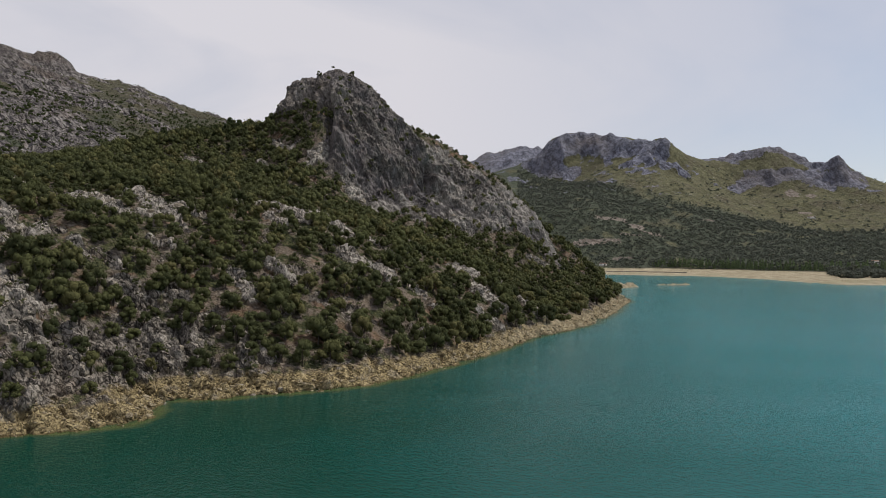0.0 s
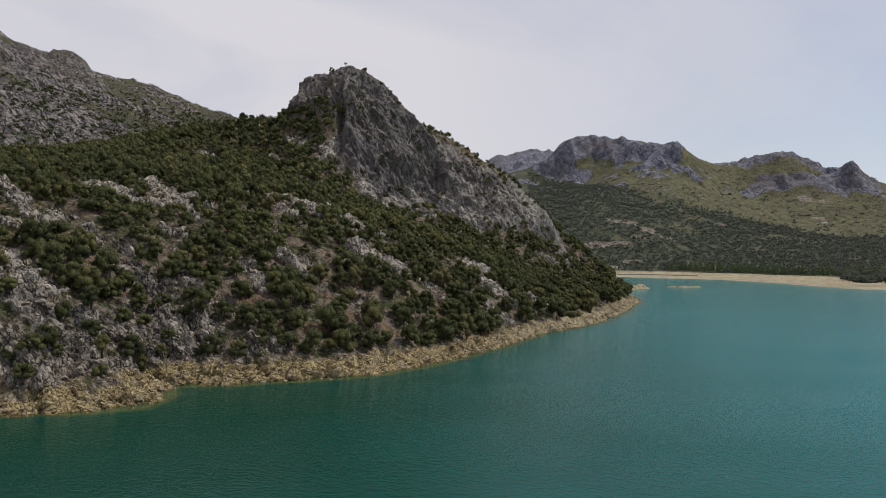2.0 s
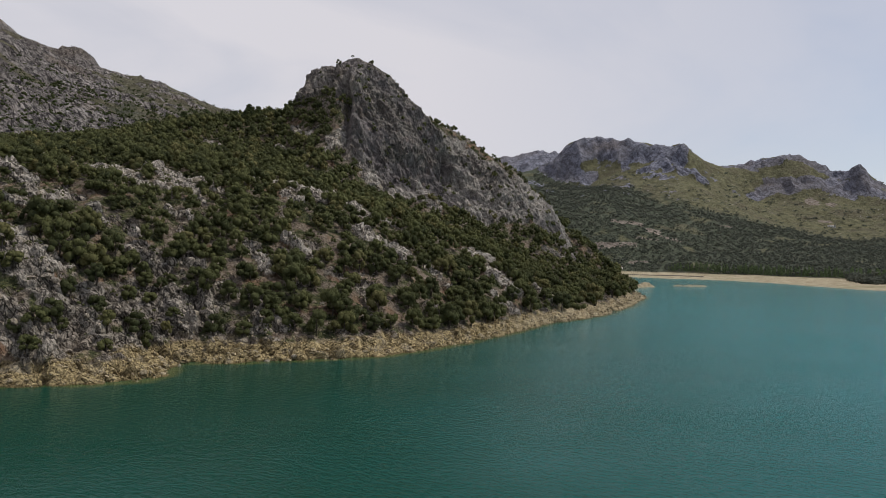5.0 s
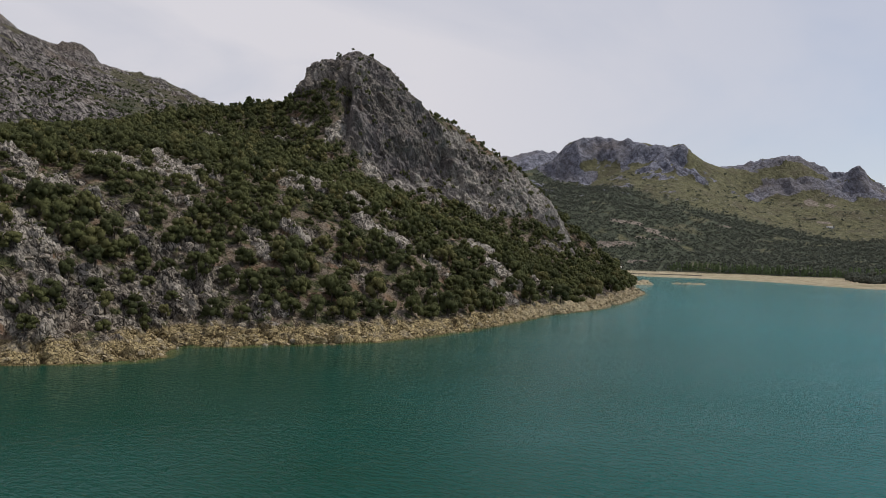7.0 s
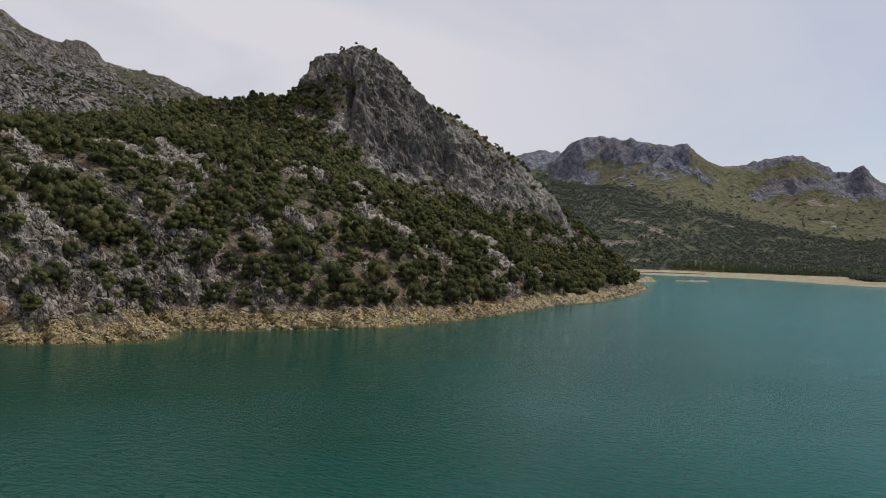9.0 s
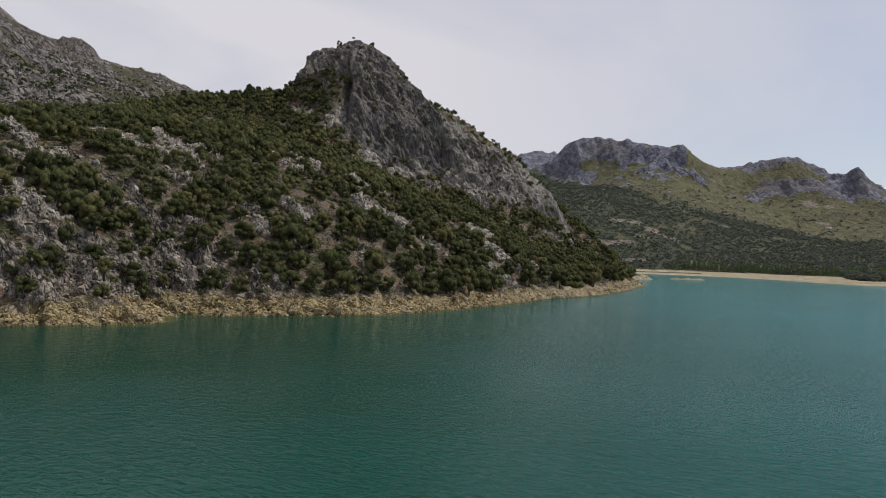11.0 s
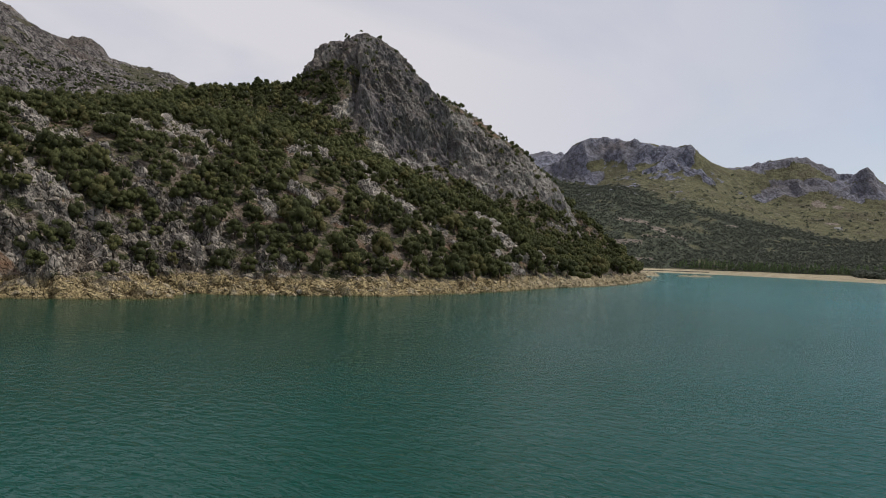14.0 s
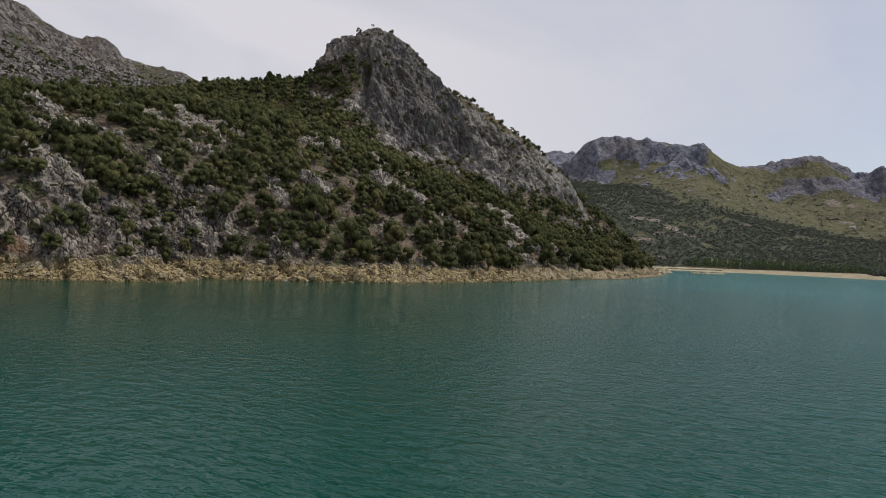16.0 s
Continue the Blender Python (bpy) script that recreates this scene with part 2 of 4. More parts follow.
def boulder_material(name, dark, light):
    m = Mat(name, 0.93, 0.15)
    c = m.mix(m.ramp(m.noise(0.35, 7, 0.72), 0.42, 0.58), dark, light)
    shift = m.ramp(m.node("ShaderNodeObjectInfo").outputs["Random"], 0.0, 1.0, 0.0, 0.4)
    m.color(m.mix(shift, c, (0.32, 0.27, 0.18)))
    m.bump(m.noise(0.4, 5, 0.65), 0.15)
    return m.m


def plain_material(name, a, b, size=1.0):
    m = Mat(name, 0.85, 0.2)
    m.color(m.mix(m.ramp(m.noise(size, 5, 0.65), 0.35, 0.65), a, b))
    return m.m


HILL, WATER, BARK = hill_material(), water_material(), bark_material()
# last value: haze mixed into the stone colour, strongest on the far range
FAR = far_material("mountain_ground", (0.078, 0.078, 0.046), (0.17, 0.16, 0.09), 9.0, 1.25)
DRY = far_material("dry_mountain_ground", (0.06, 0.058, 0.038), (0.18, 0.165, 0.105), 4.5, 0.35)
OAK = foliage_material("oak_leaves", (0.070, 0.080, 0.036), (0.165, 0.170, 0.068), (0.21, 0.185, 0.080))
PINE = foliage_material("pine_needles", (0.055, 0.070, 0.028), (0.09, 0.105, 0.042), (0.11, 0.115, 0.05))
# these far leaves are paler and greyer: the haze of distance is in their colour
WOOD_HAZED = foliage_material("hazed_distant_leaves", (0.116, 0.128, 0.104), (0.158, 0.170, 0.132), (0.19, 0.185, 0.14))
POPLAR = foliage_material("poplar_leaves", (0.12, 0.165, 0.078), (0.17, 0.23, 0.10), (0.19, 0.23, 0.115))
TAN_STONE = boulder_material("bleached_stone", (0.13, 0.10, 0.058), (0.45, 0.375, 0.25))
GREY_STONE = boulder_material("grey_stone", (0.06, 0.05, 0.04), (0.40, 0.35, 0.29))
PLASTER = plain_material("white_plaster", (0.62, 0.60, 0.56), (0.8, 0.79, 0.76))
TILES = plain_material("roof_tiles", (0.22, 0.14, 0.10), (0.36, 0.25, 0.19), 0.6)
DARK_GLASS = plain_material("window_dark", (0.02, 0.02, 0.025), (0.05, 0.05, 0.06))
MASONRY = plain_material("dry_stone", (0.12, 0.10, 0.08), (0.30, 0.27, 0.22), 0.8)

# ---- land forms ----


def hashed(i, j, k):
    n = np.sin(i * 127.1 + j * 311.7 + k * 74.7) * 43758.5453
    return n - np.floor(n)


def value_noise(x, y, z):
    xi, yi, zi = np.floor(x), np.floor(y), np.floor(z)
    u, v, w = (t * t * t * (t * (t * 6 - 15) + 10) for t in (x - xi, y - yi, z - zi))
    total = 0
    for a in (0, 1):
        for b in (0, 1):
            for c in (0, 1):
                weight = (u if a else 1 - u) * (v if b else 1 - v) * (w if c else 1 - w)
                total = total + weight * hashed(xi + a, yi + b, zi + c)
    return total


def fbm(x, y, z=0.0, size=10.0, octaves=4, ridged=False):
    """Fractal noise, about -1 to 1 (ridged: 0 to 1, sharp crests)."""
    total, amp, norm = 0.0, 1.0, 0.0
    z = z + np.zeros_like(x)
    for o in range(octaves):
        f = 2.03 ** o / size
        n = value_noise(x * f + 17.3 * o, y * f - 9.1 * o, z * f + 5.7 * o) * 2 - 1
        total, norm, amp = total + amp * ((1 - np.abs(n) * 1.6) if ridged else n * 1.5), norm + amp, amp * 0.52
    return total / norm


def cells(x, y, z):
    """Broken blocks: a random number for each cell, and how near its edge is."""
    xi, yi, zi = np.floor(x), np.floor(y), np.floor(z)
    first, second, own = np.full(x.shape, 9.0), np.full(x.shape, 9.0), np.zeros(x.shape)
    for a in (-1, 0, 1):
        for b in (-1, 0, 1):
            for c in (-1, 0, 1):
                i, j, k = xi + a, yi + b, zi + c
                h = hashed(i, j, k)
                d = (i + h - x) ** 2 + (j + hashed(j, k, i) - y) ** 2 + (k + hashed(k, i, j) - z) ** 2
                closer = d < first
                second = np.where(closer, first, np.minimum(second, d))
                own, first = np.where(closer, (h * 7.31) % 1.0, own), np.where(closer, d, first)
    return own, np.sqrt(second) - np.sqrt(first)


def smooth(x, a, b):
    t = np.clip((x - a) / (b - a), 0, 1)
    return t * t * (3 - 2 * t)


def guided(lines, stiff):
    """A smooth surface that is led by height lines, each a list of (x, y, z)."""
    pts = np.array([p for line in lines for p in line], float)
    xy, z = pts[:, :2] / 100, pts[:, 2]

    def kernel(d2):
        return 0.5 * d2 * np.log(d2 + 1e-12)
    n = len(pts)
    d2 = ((xy[:, None] - xy[None]) ** 2).sum(2)
    a = np.zeros((n + 3, n + 3))
    a[:n, :n] = kernel(d2) + stiff * np.eye(n)
    a[:n, n], a[:n, n + 1:] = 1, xy
    a[n:, :n] = a[:n, n:].T
    w = np.linalg.solve(a, np.concatenate([z, np.zeros(3)]))

    def height(x, y):
        out = w[n] + w[n + 1] * x / 100 + w[n + 2] * y / 100
        for (px, py), wi in zip(xy, w):
            out = out + wi * kernel((x / 100 - px) ** 2 + (y / 100 - py) ** 2)
        return out
    return height


def along(line, step):
    out = []
    for a, b in zip(line, line[1:]):
        n = max(1, int(math.dist(a, b) / step))
        out += [tuple(a[k] + (b[k] - a[k]) * i / n for k in range(len(a))) for i in range(n)]
    return out + [tuple(line[-1])]


def offset(line, d):
    """The line moved sideways by d metres, to its right."""
    out = []
    for i, p in enumerate(line):
        a, b = line[max(0, i - 1)], line[min(len(line) - 1, i + 1)]
        l = math.dist(a, b)
        out.append((p[0] + d * (b[1] - a[1]) / l, p[1] - d * (b[0] - a[0]) / l))
    return out


def dist_to(line, x, y):
    best = np.full(np.shape(x), 1e9)
    for (ax, ay), (bx, by) in zip(line, line[1:]):
        l2 = (bx - ax) ** 2 + (by - ay) ** 2
        t = np.clip(((x - ax) * (bx - ax) + (y - ay) * (by - ay)) / l2, 0, 1)
        best = np.minimum(best, np.hypot(x - ax - t * (bx - ax), y - ay - t * (by - ay)))
    return best


def axis(*spans):
    """Grid stations: spans of (start, end, step)."""
    return np.concatenate([np.arange(a, b, s) for a, b, s in spans])


def sheet(name, xs, ys, place, material, fields, label, soft=True):
    """A land surface over a grid. place(x, y) gives the moved points and the fields to store."""
    gx, gy = np.meshgrid(xs, ys)
    x, y, z, stored = place(gx.ravel(), gy.ravel())
    nx, ny = len(xs), len(ys)
    idx = np.arange(nx * ny).reshape(ny, nx)
    quads = np.stack([idx[:-1, :-1], idx[:-1, 1:], idx[1:, 1:], idx[1:, :-1]], -1).reshape(-1, 4)
    ob = raw_mesh(name, np.stack([x, y, z], 1), quads, material)
    for key in fields:
        ob.data.attributes.new(key, "FLOAT", "POINT").data.foreach_set("value", stored[key].astype(np.float32))
    ob.data.polygons.foreach_set("use_smooth", np.full(len(quads), soft))
    return tagged(ob, label, "terrain", kind="structure")


def raw_mesh(name, verts, faces, material, link=True):
    """A mesh object (or its data) from arrays of points and equal-sided faces."""
    data = bpy.data.meshes.new(name)
    k = faces.shape[1]
    data.vertices.add(len(verts))
    data.vertices.foreach_set("co", np.ascontiguousarray(verts, np.float32).ravel())
    data.loops.add(len(faces) * k)
    data.loops.foreach_set("vertex_index", np.ascontiguousarray(faces, np.int32).ravel())
    data.polygons.add(len(faces))
    data.polygons.foreach_set("loop_start", np.arange(0, len(faces) * k, k, dtype=np.int32))
    data.update(calc_edges=True)
    data.materials.append(material)
    return new(name, data) if link else data


# the shore of the wooded hill, from the near end to the headland and the outcrop behind it
SHORE = [(-230, 92), (-160, 116), (-112, 133), (-91, 140), (-76, 145), (-68, 150), (-66, 156), (-70, 170), (-66, 174), (-58, 174),
         (-47, 179.5), (-34, 184), (-21, 192), (-8, 207), (9, 233), (25, 263), (40, 293), (56, 314), (76, 344), (102, 402),
         (136, 494), (140, 530), (146, 600), (172, 655), (190, 670), (180, 690), (165, 760)]
SHORE_STEPS = along(SHORE, 16)
HILL_LINES = [
    [(x, y, 0.0) for x, y in SHORE_STEPS],
    [(x, y, -7.0) for x, y in offset(SHORE_STEPS, 16)[::2]],
    [(-97, 152, 12), (-102, 160, 22), (-119, 175, 31.6), (-88, 172, 13), (-78, 190, 17)],          # lower crags
    [(-90, 197, 26.4), (-64, 215, 24.5), (-51, 231, 29.3), (-33, 257, 34.8), (-34, 215, 14.5), (-21, 222, 11.5),
     (10, 307, 28.3), (20, 300, 18.7), (2, 378, 45)],                                              # lower slope
    [(-126, 203.5, 45.7), (-141, 215, 52.5), (-121, 242, 56.1), (-106, 249, 55.2), (-80, 270, 54.5), (-62, 275, 51),
     (-47, 291, 49.4)],                                                                            # ledges
    [(-65.5, 362, 84), (-40, 366, 67), (-88, 384, 95.4), (-12, 406, 74), (7, 411, 55.4), (31, 435, 65), (58, 445, 49),
     (82, 470, 28), (104, 462, 14)],                                                               # foot of the crag
    [(-57, 384, 113.8), (-40, 384, 94.7), (-22, 425, 111), (14, 442, 86)],                         # face of the crag
    [(-103, 426, 118), (-97, 427, 137), (-86, 427, 143), (-66, 425, 148.5), (-50, 434, 143), (-43, 437, 137), (-28, 440, 121),
     (-6, 448, 109), (13, 456, 99.5), (33, 464, 88), (50, 468, 75), (66, 466, 56), (88, 478, 35.5), (107, 488, 22),
     (122, 490, 9)],                                                                               # skyline ridge
    [(-226, 330, 76), (-210, 350, 81), (-196, 380, 89), (-177, 395, 97), (-156, 402, 102), (-124, 424, 112)],  # saddle
    [(-260, 250, 62), (-200, 230, 58), (-190, 160, 40), (-320, 300, 70), (-320, 150, 50)],
    [(-110, 470, 108), (-66, 465, 128), (-20, 490, 95), (40, 510, 65), (90, 540, 22), (110, 600, 12), (130, 690, 8),
     (-160, 470, 88), (-230, 440, 78), (-300, 420, 80), (-100, 560, 70), (0, 600, 40)],            # back of the hill
]
hill_height = guided(HILL_LINES, 0.0004)

# bare outcrops of rock: the two ends of each, and its half width
OUTCROPS_HIGH = [(-174, 270, -144, 237, 3.0), (-150, 222, -132, 206, 3.2), (-127, 201, -121, 201, 4.3), (-129, 192, -125, 192, 2.4),
                 (-128, 239, -123, 242, 4.0), (-124, 241, -112, 233.5, 4.7), (-114, 252, -101, 245.5, 5.5), (-105, 237.5, -99.5, 238.5, 2.4),
                 (-99, 252.5, -91, 249.5, 4.0), (-96, 243, -90, 237.5, 2.2), (-135, 361, -128, 357, 4.0), (-111, 204.5, -105.5, 201.5, 1.8),
                 (-99.5, 205, -96, 205, 1.8), (-95.5, 222, -92.5, 221, 1.8), (-91.5, 222.5, -88.5, 223, 1.8), (-119, 176, -104.5, 170, 6.0)]
OUTCROPS_MID = [(-93, 197, -86.5, 199, 4.0), (-88, 288, -83, 279, 2.7), (-76.5, 284, -71.5, 282.5, 5.0), (-68, 268, -62, 262, 3.0),
                (-65, 284, -57, 275.5, 4.8), (-55, 291, -39, 278, 5.5), (-34, 283.5, -30, 282.5, 3.5), (-36, 256.5, -29.5, 256, 5.2),
                (-25, 257.5, -17.5, 258.5, 4.0), (-22, 254, -20, 250.5, 2.4), (-58.5, 231.5, -47.5, 227, 3.0), (-68, 222.5, -59.5, 213, 2.8),
                (-27, 285.5, -19.5, 280, 2.6), (-18, 335, -14, 305, 2.0), (-96, 390, -83, 376.5, 1.8), (-101, 372.5, -94, 364, 1.8),
                (-71, 360, -64, 367, 2.8), (52.5, 416, 63.5, 420, 2.6)]
OUTCROPS_LOW = [(-83, 204, -76.5, 201.5, 2.8), (-74, 197, -68.5, 189, 2.4), (-79, 189, -72, 182, 3.2), (4, 301.5, 7.5, 304, 3.0),
                (12, 306, 16, 307, 4.5), (15, 292.5, 22.5, 294.5, 5.0), (20, 315, 31, 331, 3.6), (-10.5, 262.5, -4.5, 257.5, 2.8),
                (14.5, 278.5, 21.5, 277, 3.8), (37, 325, 40, 316, 2.8), (-10, 234, -7, 229.5, 2.8), (10.5, 257, 15.5, 255, 3.6),
                (-57.5, 197, -54, 188.5, 1.8), (-53, 196.5, -48.5, 191, 1.8),
                (-118, 165, -96, 160, 4.0), (-112, 152, -92, 149, 4.0), (-92, 170, -84, 160, 3.0)]
OUTCROPS_CRAG = [(-49, 359, -36, 362, 4.0), (-20, 384, -13, 373, 3.5), (0, 414, 10, 409, 4.0), (-70, 366, -64, 370, 3.0)]
OUTCROPS = OUTCROPS_HIGH + OUTCROPS_MID + OUTCROPS_LOW + OUTCROPS_CRAG
GREYED = {16, 28, 34, 35, 36, 44, 45, 46, 47, 48, 49, 50}       # these are weathered grey, the others bleached
# slips of bare stony earth
SLIPS = [(-56.5, 244, -42, 241.5, 3.0), (-42.5, 235, -36, 231.5, 2.9), (-30, 230.5, -24.5, 234, 2.2), (-35.5, 217, -30, 216.5, 2.4),
         (-21.5, 223, -19, 218.5, 2.8), (-71.5, 211, -66, 204.5, 1.8), (-14, 252.5, -6, 258, 2.6), (29.5, 384, 32.5, 364.5, 3.0), (38, 413, 41, 408.5, 3.0)]
CRAG = [(-62, 380), (-56, 376), (-38, 378), (-12, 410), (30, 442), (66, 456)]
CRAG_MID, CRAG_LEFT = [(-58, 402), (-34, 408), (-6, 430), (30, 450)], [(-98, 414), (-70, 408)]
CRAG_HEAD = ((-100, -66, -43, -6, 33, 66, 100), (140, 148, 137, 109, 88, 56, 25))
CRAG_FOOT = ((-100, -66, -43, -20, 5, 40, 66, 100), (108, 84, 64, 58, 57, 50, 34, 12))
CRAG_TOP = [(-98, 430), (-66, 428), (-40, 438), (0, 452), (60, 466)]


def rockiness(x, y, z):
    """How bare the hillside is: crag, ledges and the stony foot of the slope."""
    face = 1 - smooth(np.minimum(dist_to(CRAG, x, y), dist_to(CRAG_MID, x, y)) + 6 * fbm(x, y, z, 16, 3), 14, 23)
    top = (1 - smooth(np.minimum(dist_to(CRAG_TOP, x, y), dist_to(CRAG_LEFT, x, y)) + 5 * fbm(x, y, z, 16, 3), 16, 24)) * np.maximum(smooth(z + 4 * fbm(x, y, z, 12, 3), 114, 121), smooth(x, -66, -60))
    crag = np.maximum(face * smooth(x + 2.5 * fbm(x, y, z, 9, 3), -68, -62), top)
    green = 1 - smooth(dist_to([(-16, 446), (10, 453), (44, 468)], x, y) + 5 * fbm(x, y, z, 10, 3), 2, 8)
    crag = crag * (1 - green)
    ledge, white, slip = np.zeros_like(x), np.zeros_like(x), np.zeros_like(x)
    wobble = 0.35 * fbm(x, y, z, 5, 3)
    for i, (ax, ay, bx, by, w) in enumerate(OUTCROPS):
        bare = 1 - smooth(dist_to([(ax, ay), (bx, by)], x, y) / (0.9 * w) + wobble, 0.8, 1.2)
        ledge = np.maximum(ledge, bare)
        white = np.maximum(white, (0.45 if i in GREYED else 1.0) * bare)
    for ax, ay, bx, by, w in SLIPS:
        slip = np.maximum(slip, 1 - smooth(dist_to([(ax, ay), (bx, by)], x, y) / (0.85 * w) + wobble, 0.8, 1.25))
    foot = 0.9 * (1 - smooth(x + 0.25 * (y - 150), -64, -30)) * (1 - smooth(z + 9 * fbm(x, y, z, 15, 3), 12, 30)) * smooth(fbm(x, y, z, 8, 4), -0.55, 0.05)
    low = 0.8 * (1 - smooth(z + 3 * fbm(x, y, z, 7, 3), 4, 9)) * smooth(fbm(x, y + 50, z, 6, 3), -0.3, 0.2)
    specks = smooth(fbm(x + 40, y, z, 9, 4), 0.30, 0.5) * 0.9
    return np.clip(np.maximum.reduce([crag, ledge, foot, low, specks * (1 - slip)]), 0, 1), crag, ledge, white, slip


def hill_place(x, y):
    z = hill_height(x, y)
    e = 1.5
    gx, gy = (hill_height(x + e, y) - z) / e, (hill_height(x, y + e) - z) / e
    l = np.sqrt(gx * gx + gy * gy + 1)
    n = (-gx / l, -gy / l, 1 / l)
    rock, crag, ledge, white, slip = rockiness(x, y, z)
    land = smooth(z, -1.5, 2.5)
    # beds that lean to the left and run down to the right; buttresses, blocks and gullies
    tx, ty, tz = x * 0.85 + z * 0.53, y, z * 0.85 - x * 0.53
    wx = tx + 3 * fbm(x, y, z, 12, 2)
    butts = fbm(wx, ty * 0.8, tz * 0.35, 22, 4, True) - 0.5
    blocks = fbm(wx, ty * 1.3, tz * 0.6, 9, 4, True) - 0.5
    small = fbm(tx, ty, tz * 1.6, 3.0, 3, True) - 0.5
    fluted = fbm(wx, ty, tz * 0.22, 6.5, 4, True) - 0.5
    d = 0.7 * fbm(x, y, z, 22, 3) + 0.35 * fbm(x, y, z, 4, 3)
    own, edge = cells(tx / 2.6, ty / 3.4 + 0.3 * fbm(x, y, z, 5, 2), tz / 5.5)
    big, bigedge = cells(tx / 7, ty / 8, tz / 13)
    slab = 1.5 * (own - 0.5) - 0.9 * (1 - smooth(edge, 0, 0.22))
    slab = slab + 2.0 * (big - 0.5) - 1.2 * (1 - smooth(bigedge, 0, 0.12))
    # the sharp edge left of the main face, with a shaded gully beside it
    edge_x = -64.5 + 0.19 * (394 - y) + 0.8 * fbm(x, y, z, 7, 2)
    band = smooth(y, 362, 372) * (1 - smooth(y, 404, 416))
    pillar = band * (4.5 * np.exp(-((x - edge_x - 3) / 5.0) ** 2) - 8.0 * (1 - smooth(x - edge_x, -2.0, 0.6)) * np.exp(-((x - edge_x) / 8.0) ** 2))
    cave = 12.0 * np.exp(-((x + 6 + 0.12 * (z - 84)) / 2.6) ** 2 - ((z - 84) / 11.0) ** 4)
    # the face bulges over a hollow above its foot
    up_face = (z - np.interp(x, *CRAG_FOOT)) / np.maximum(np.interp(x, *CRAG_HEAD) - np.interp(x, *CRAG_FOOT), 8)
    bulge = smooth(x, -62, -54) * (1 - smooth(x, 4, 14)) * (2.5 * np.exp(-((up_face - 0.55) / 0.16) ** 2) - 4.0 * np.exp(-((up_face - 0.27) / 0.14) ** 2))
    brow = 0.25 + 0.75 * smooth(dist_to(CRAG_TOP, x, y), 4, 17)
    d = d + rock * (1 - 0.75 * crag) * (0.8 * blocks + 0.6 * small + 1.1 * slab) + crag * (brow * (9.5 * butts + 2.0 * blocks + 3.6 * fluted + bulge) + 0.5 * small + 0.35 * slab + pillar - cave) + ledge * (2.0 + 0.9 * small)
    shoreband = (1 - smooth(z, 3, 7)) * smooth(z, -1, 0.6)
    d = d * land * (1 - 0.35 * shoreband) + shoreband * (0.9 * (fbm(x, y, z, 3.5, 4, True) - 0.35) + 0.45 * slab)
    return x + n[0] * d, y + n[1] * d, z + n[2] * d, {"rock": rock, "crag": crag, "silt": smooth(x, 5, 45) * (1 - smooth(z, 4, 7)), "earth": slip, "stain": crag * (1 - white) * np.maximum(0.6 * smooth(fbm(tx, ty, tz * 0.4, 19, 4), 0.12, 0.35), 0.85 * smooth(x, -62, -56) * (1 - smooth(x + 6 * fbm(x, y, z, 14, 3), 4, 12)) * smooth(up_face + 0.12 * fbm(x, y, z, 12, 3), 0.06, 0.14) * (1 - smooth(up_face + 0.2 * fbm(x, y, z, 12, 3), 0.28, 0.46))), "pale": np.maximum(np.maximum(white, 0.12 * rock * (z < 32) * (x < -20)), 0.6 * crag * smooth(fbm(tx, ty, tz * 0.5, 15, 3) + 0.6 * smooth(x, 2, 30) + 0.3 * (1 - smooth(z, 62, 82)), 0.14, 0.42))}


hillside = sheet("hillside", axis((-330, -165, 3.0), (-165, -125, 1.1), (-125, 30, 0.75), (30, 90, 1.1), (90, 216, 2.0)),
                 axis((86, 130, 1.6), (130, 215, 0.65), (215, 320, 1.1), (320, 365, 1.4), (365, 450, 0.75), (450, 480, 1.4), (480, 760, 5.0)),
                 hill_place, HILL, ["rock", "pale", "stain", "earth", "crag", "silt"], "steep limestone hillside with a bleached rocky shore above green water", False)

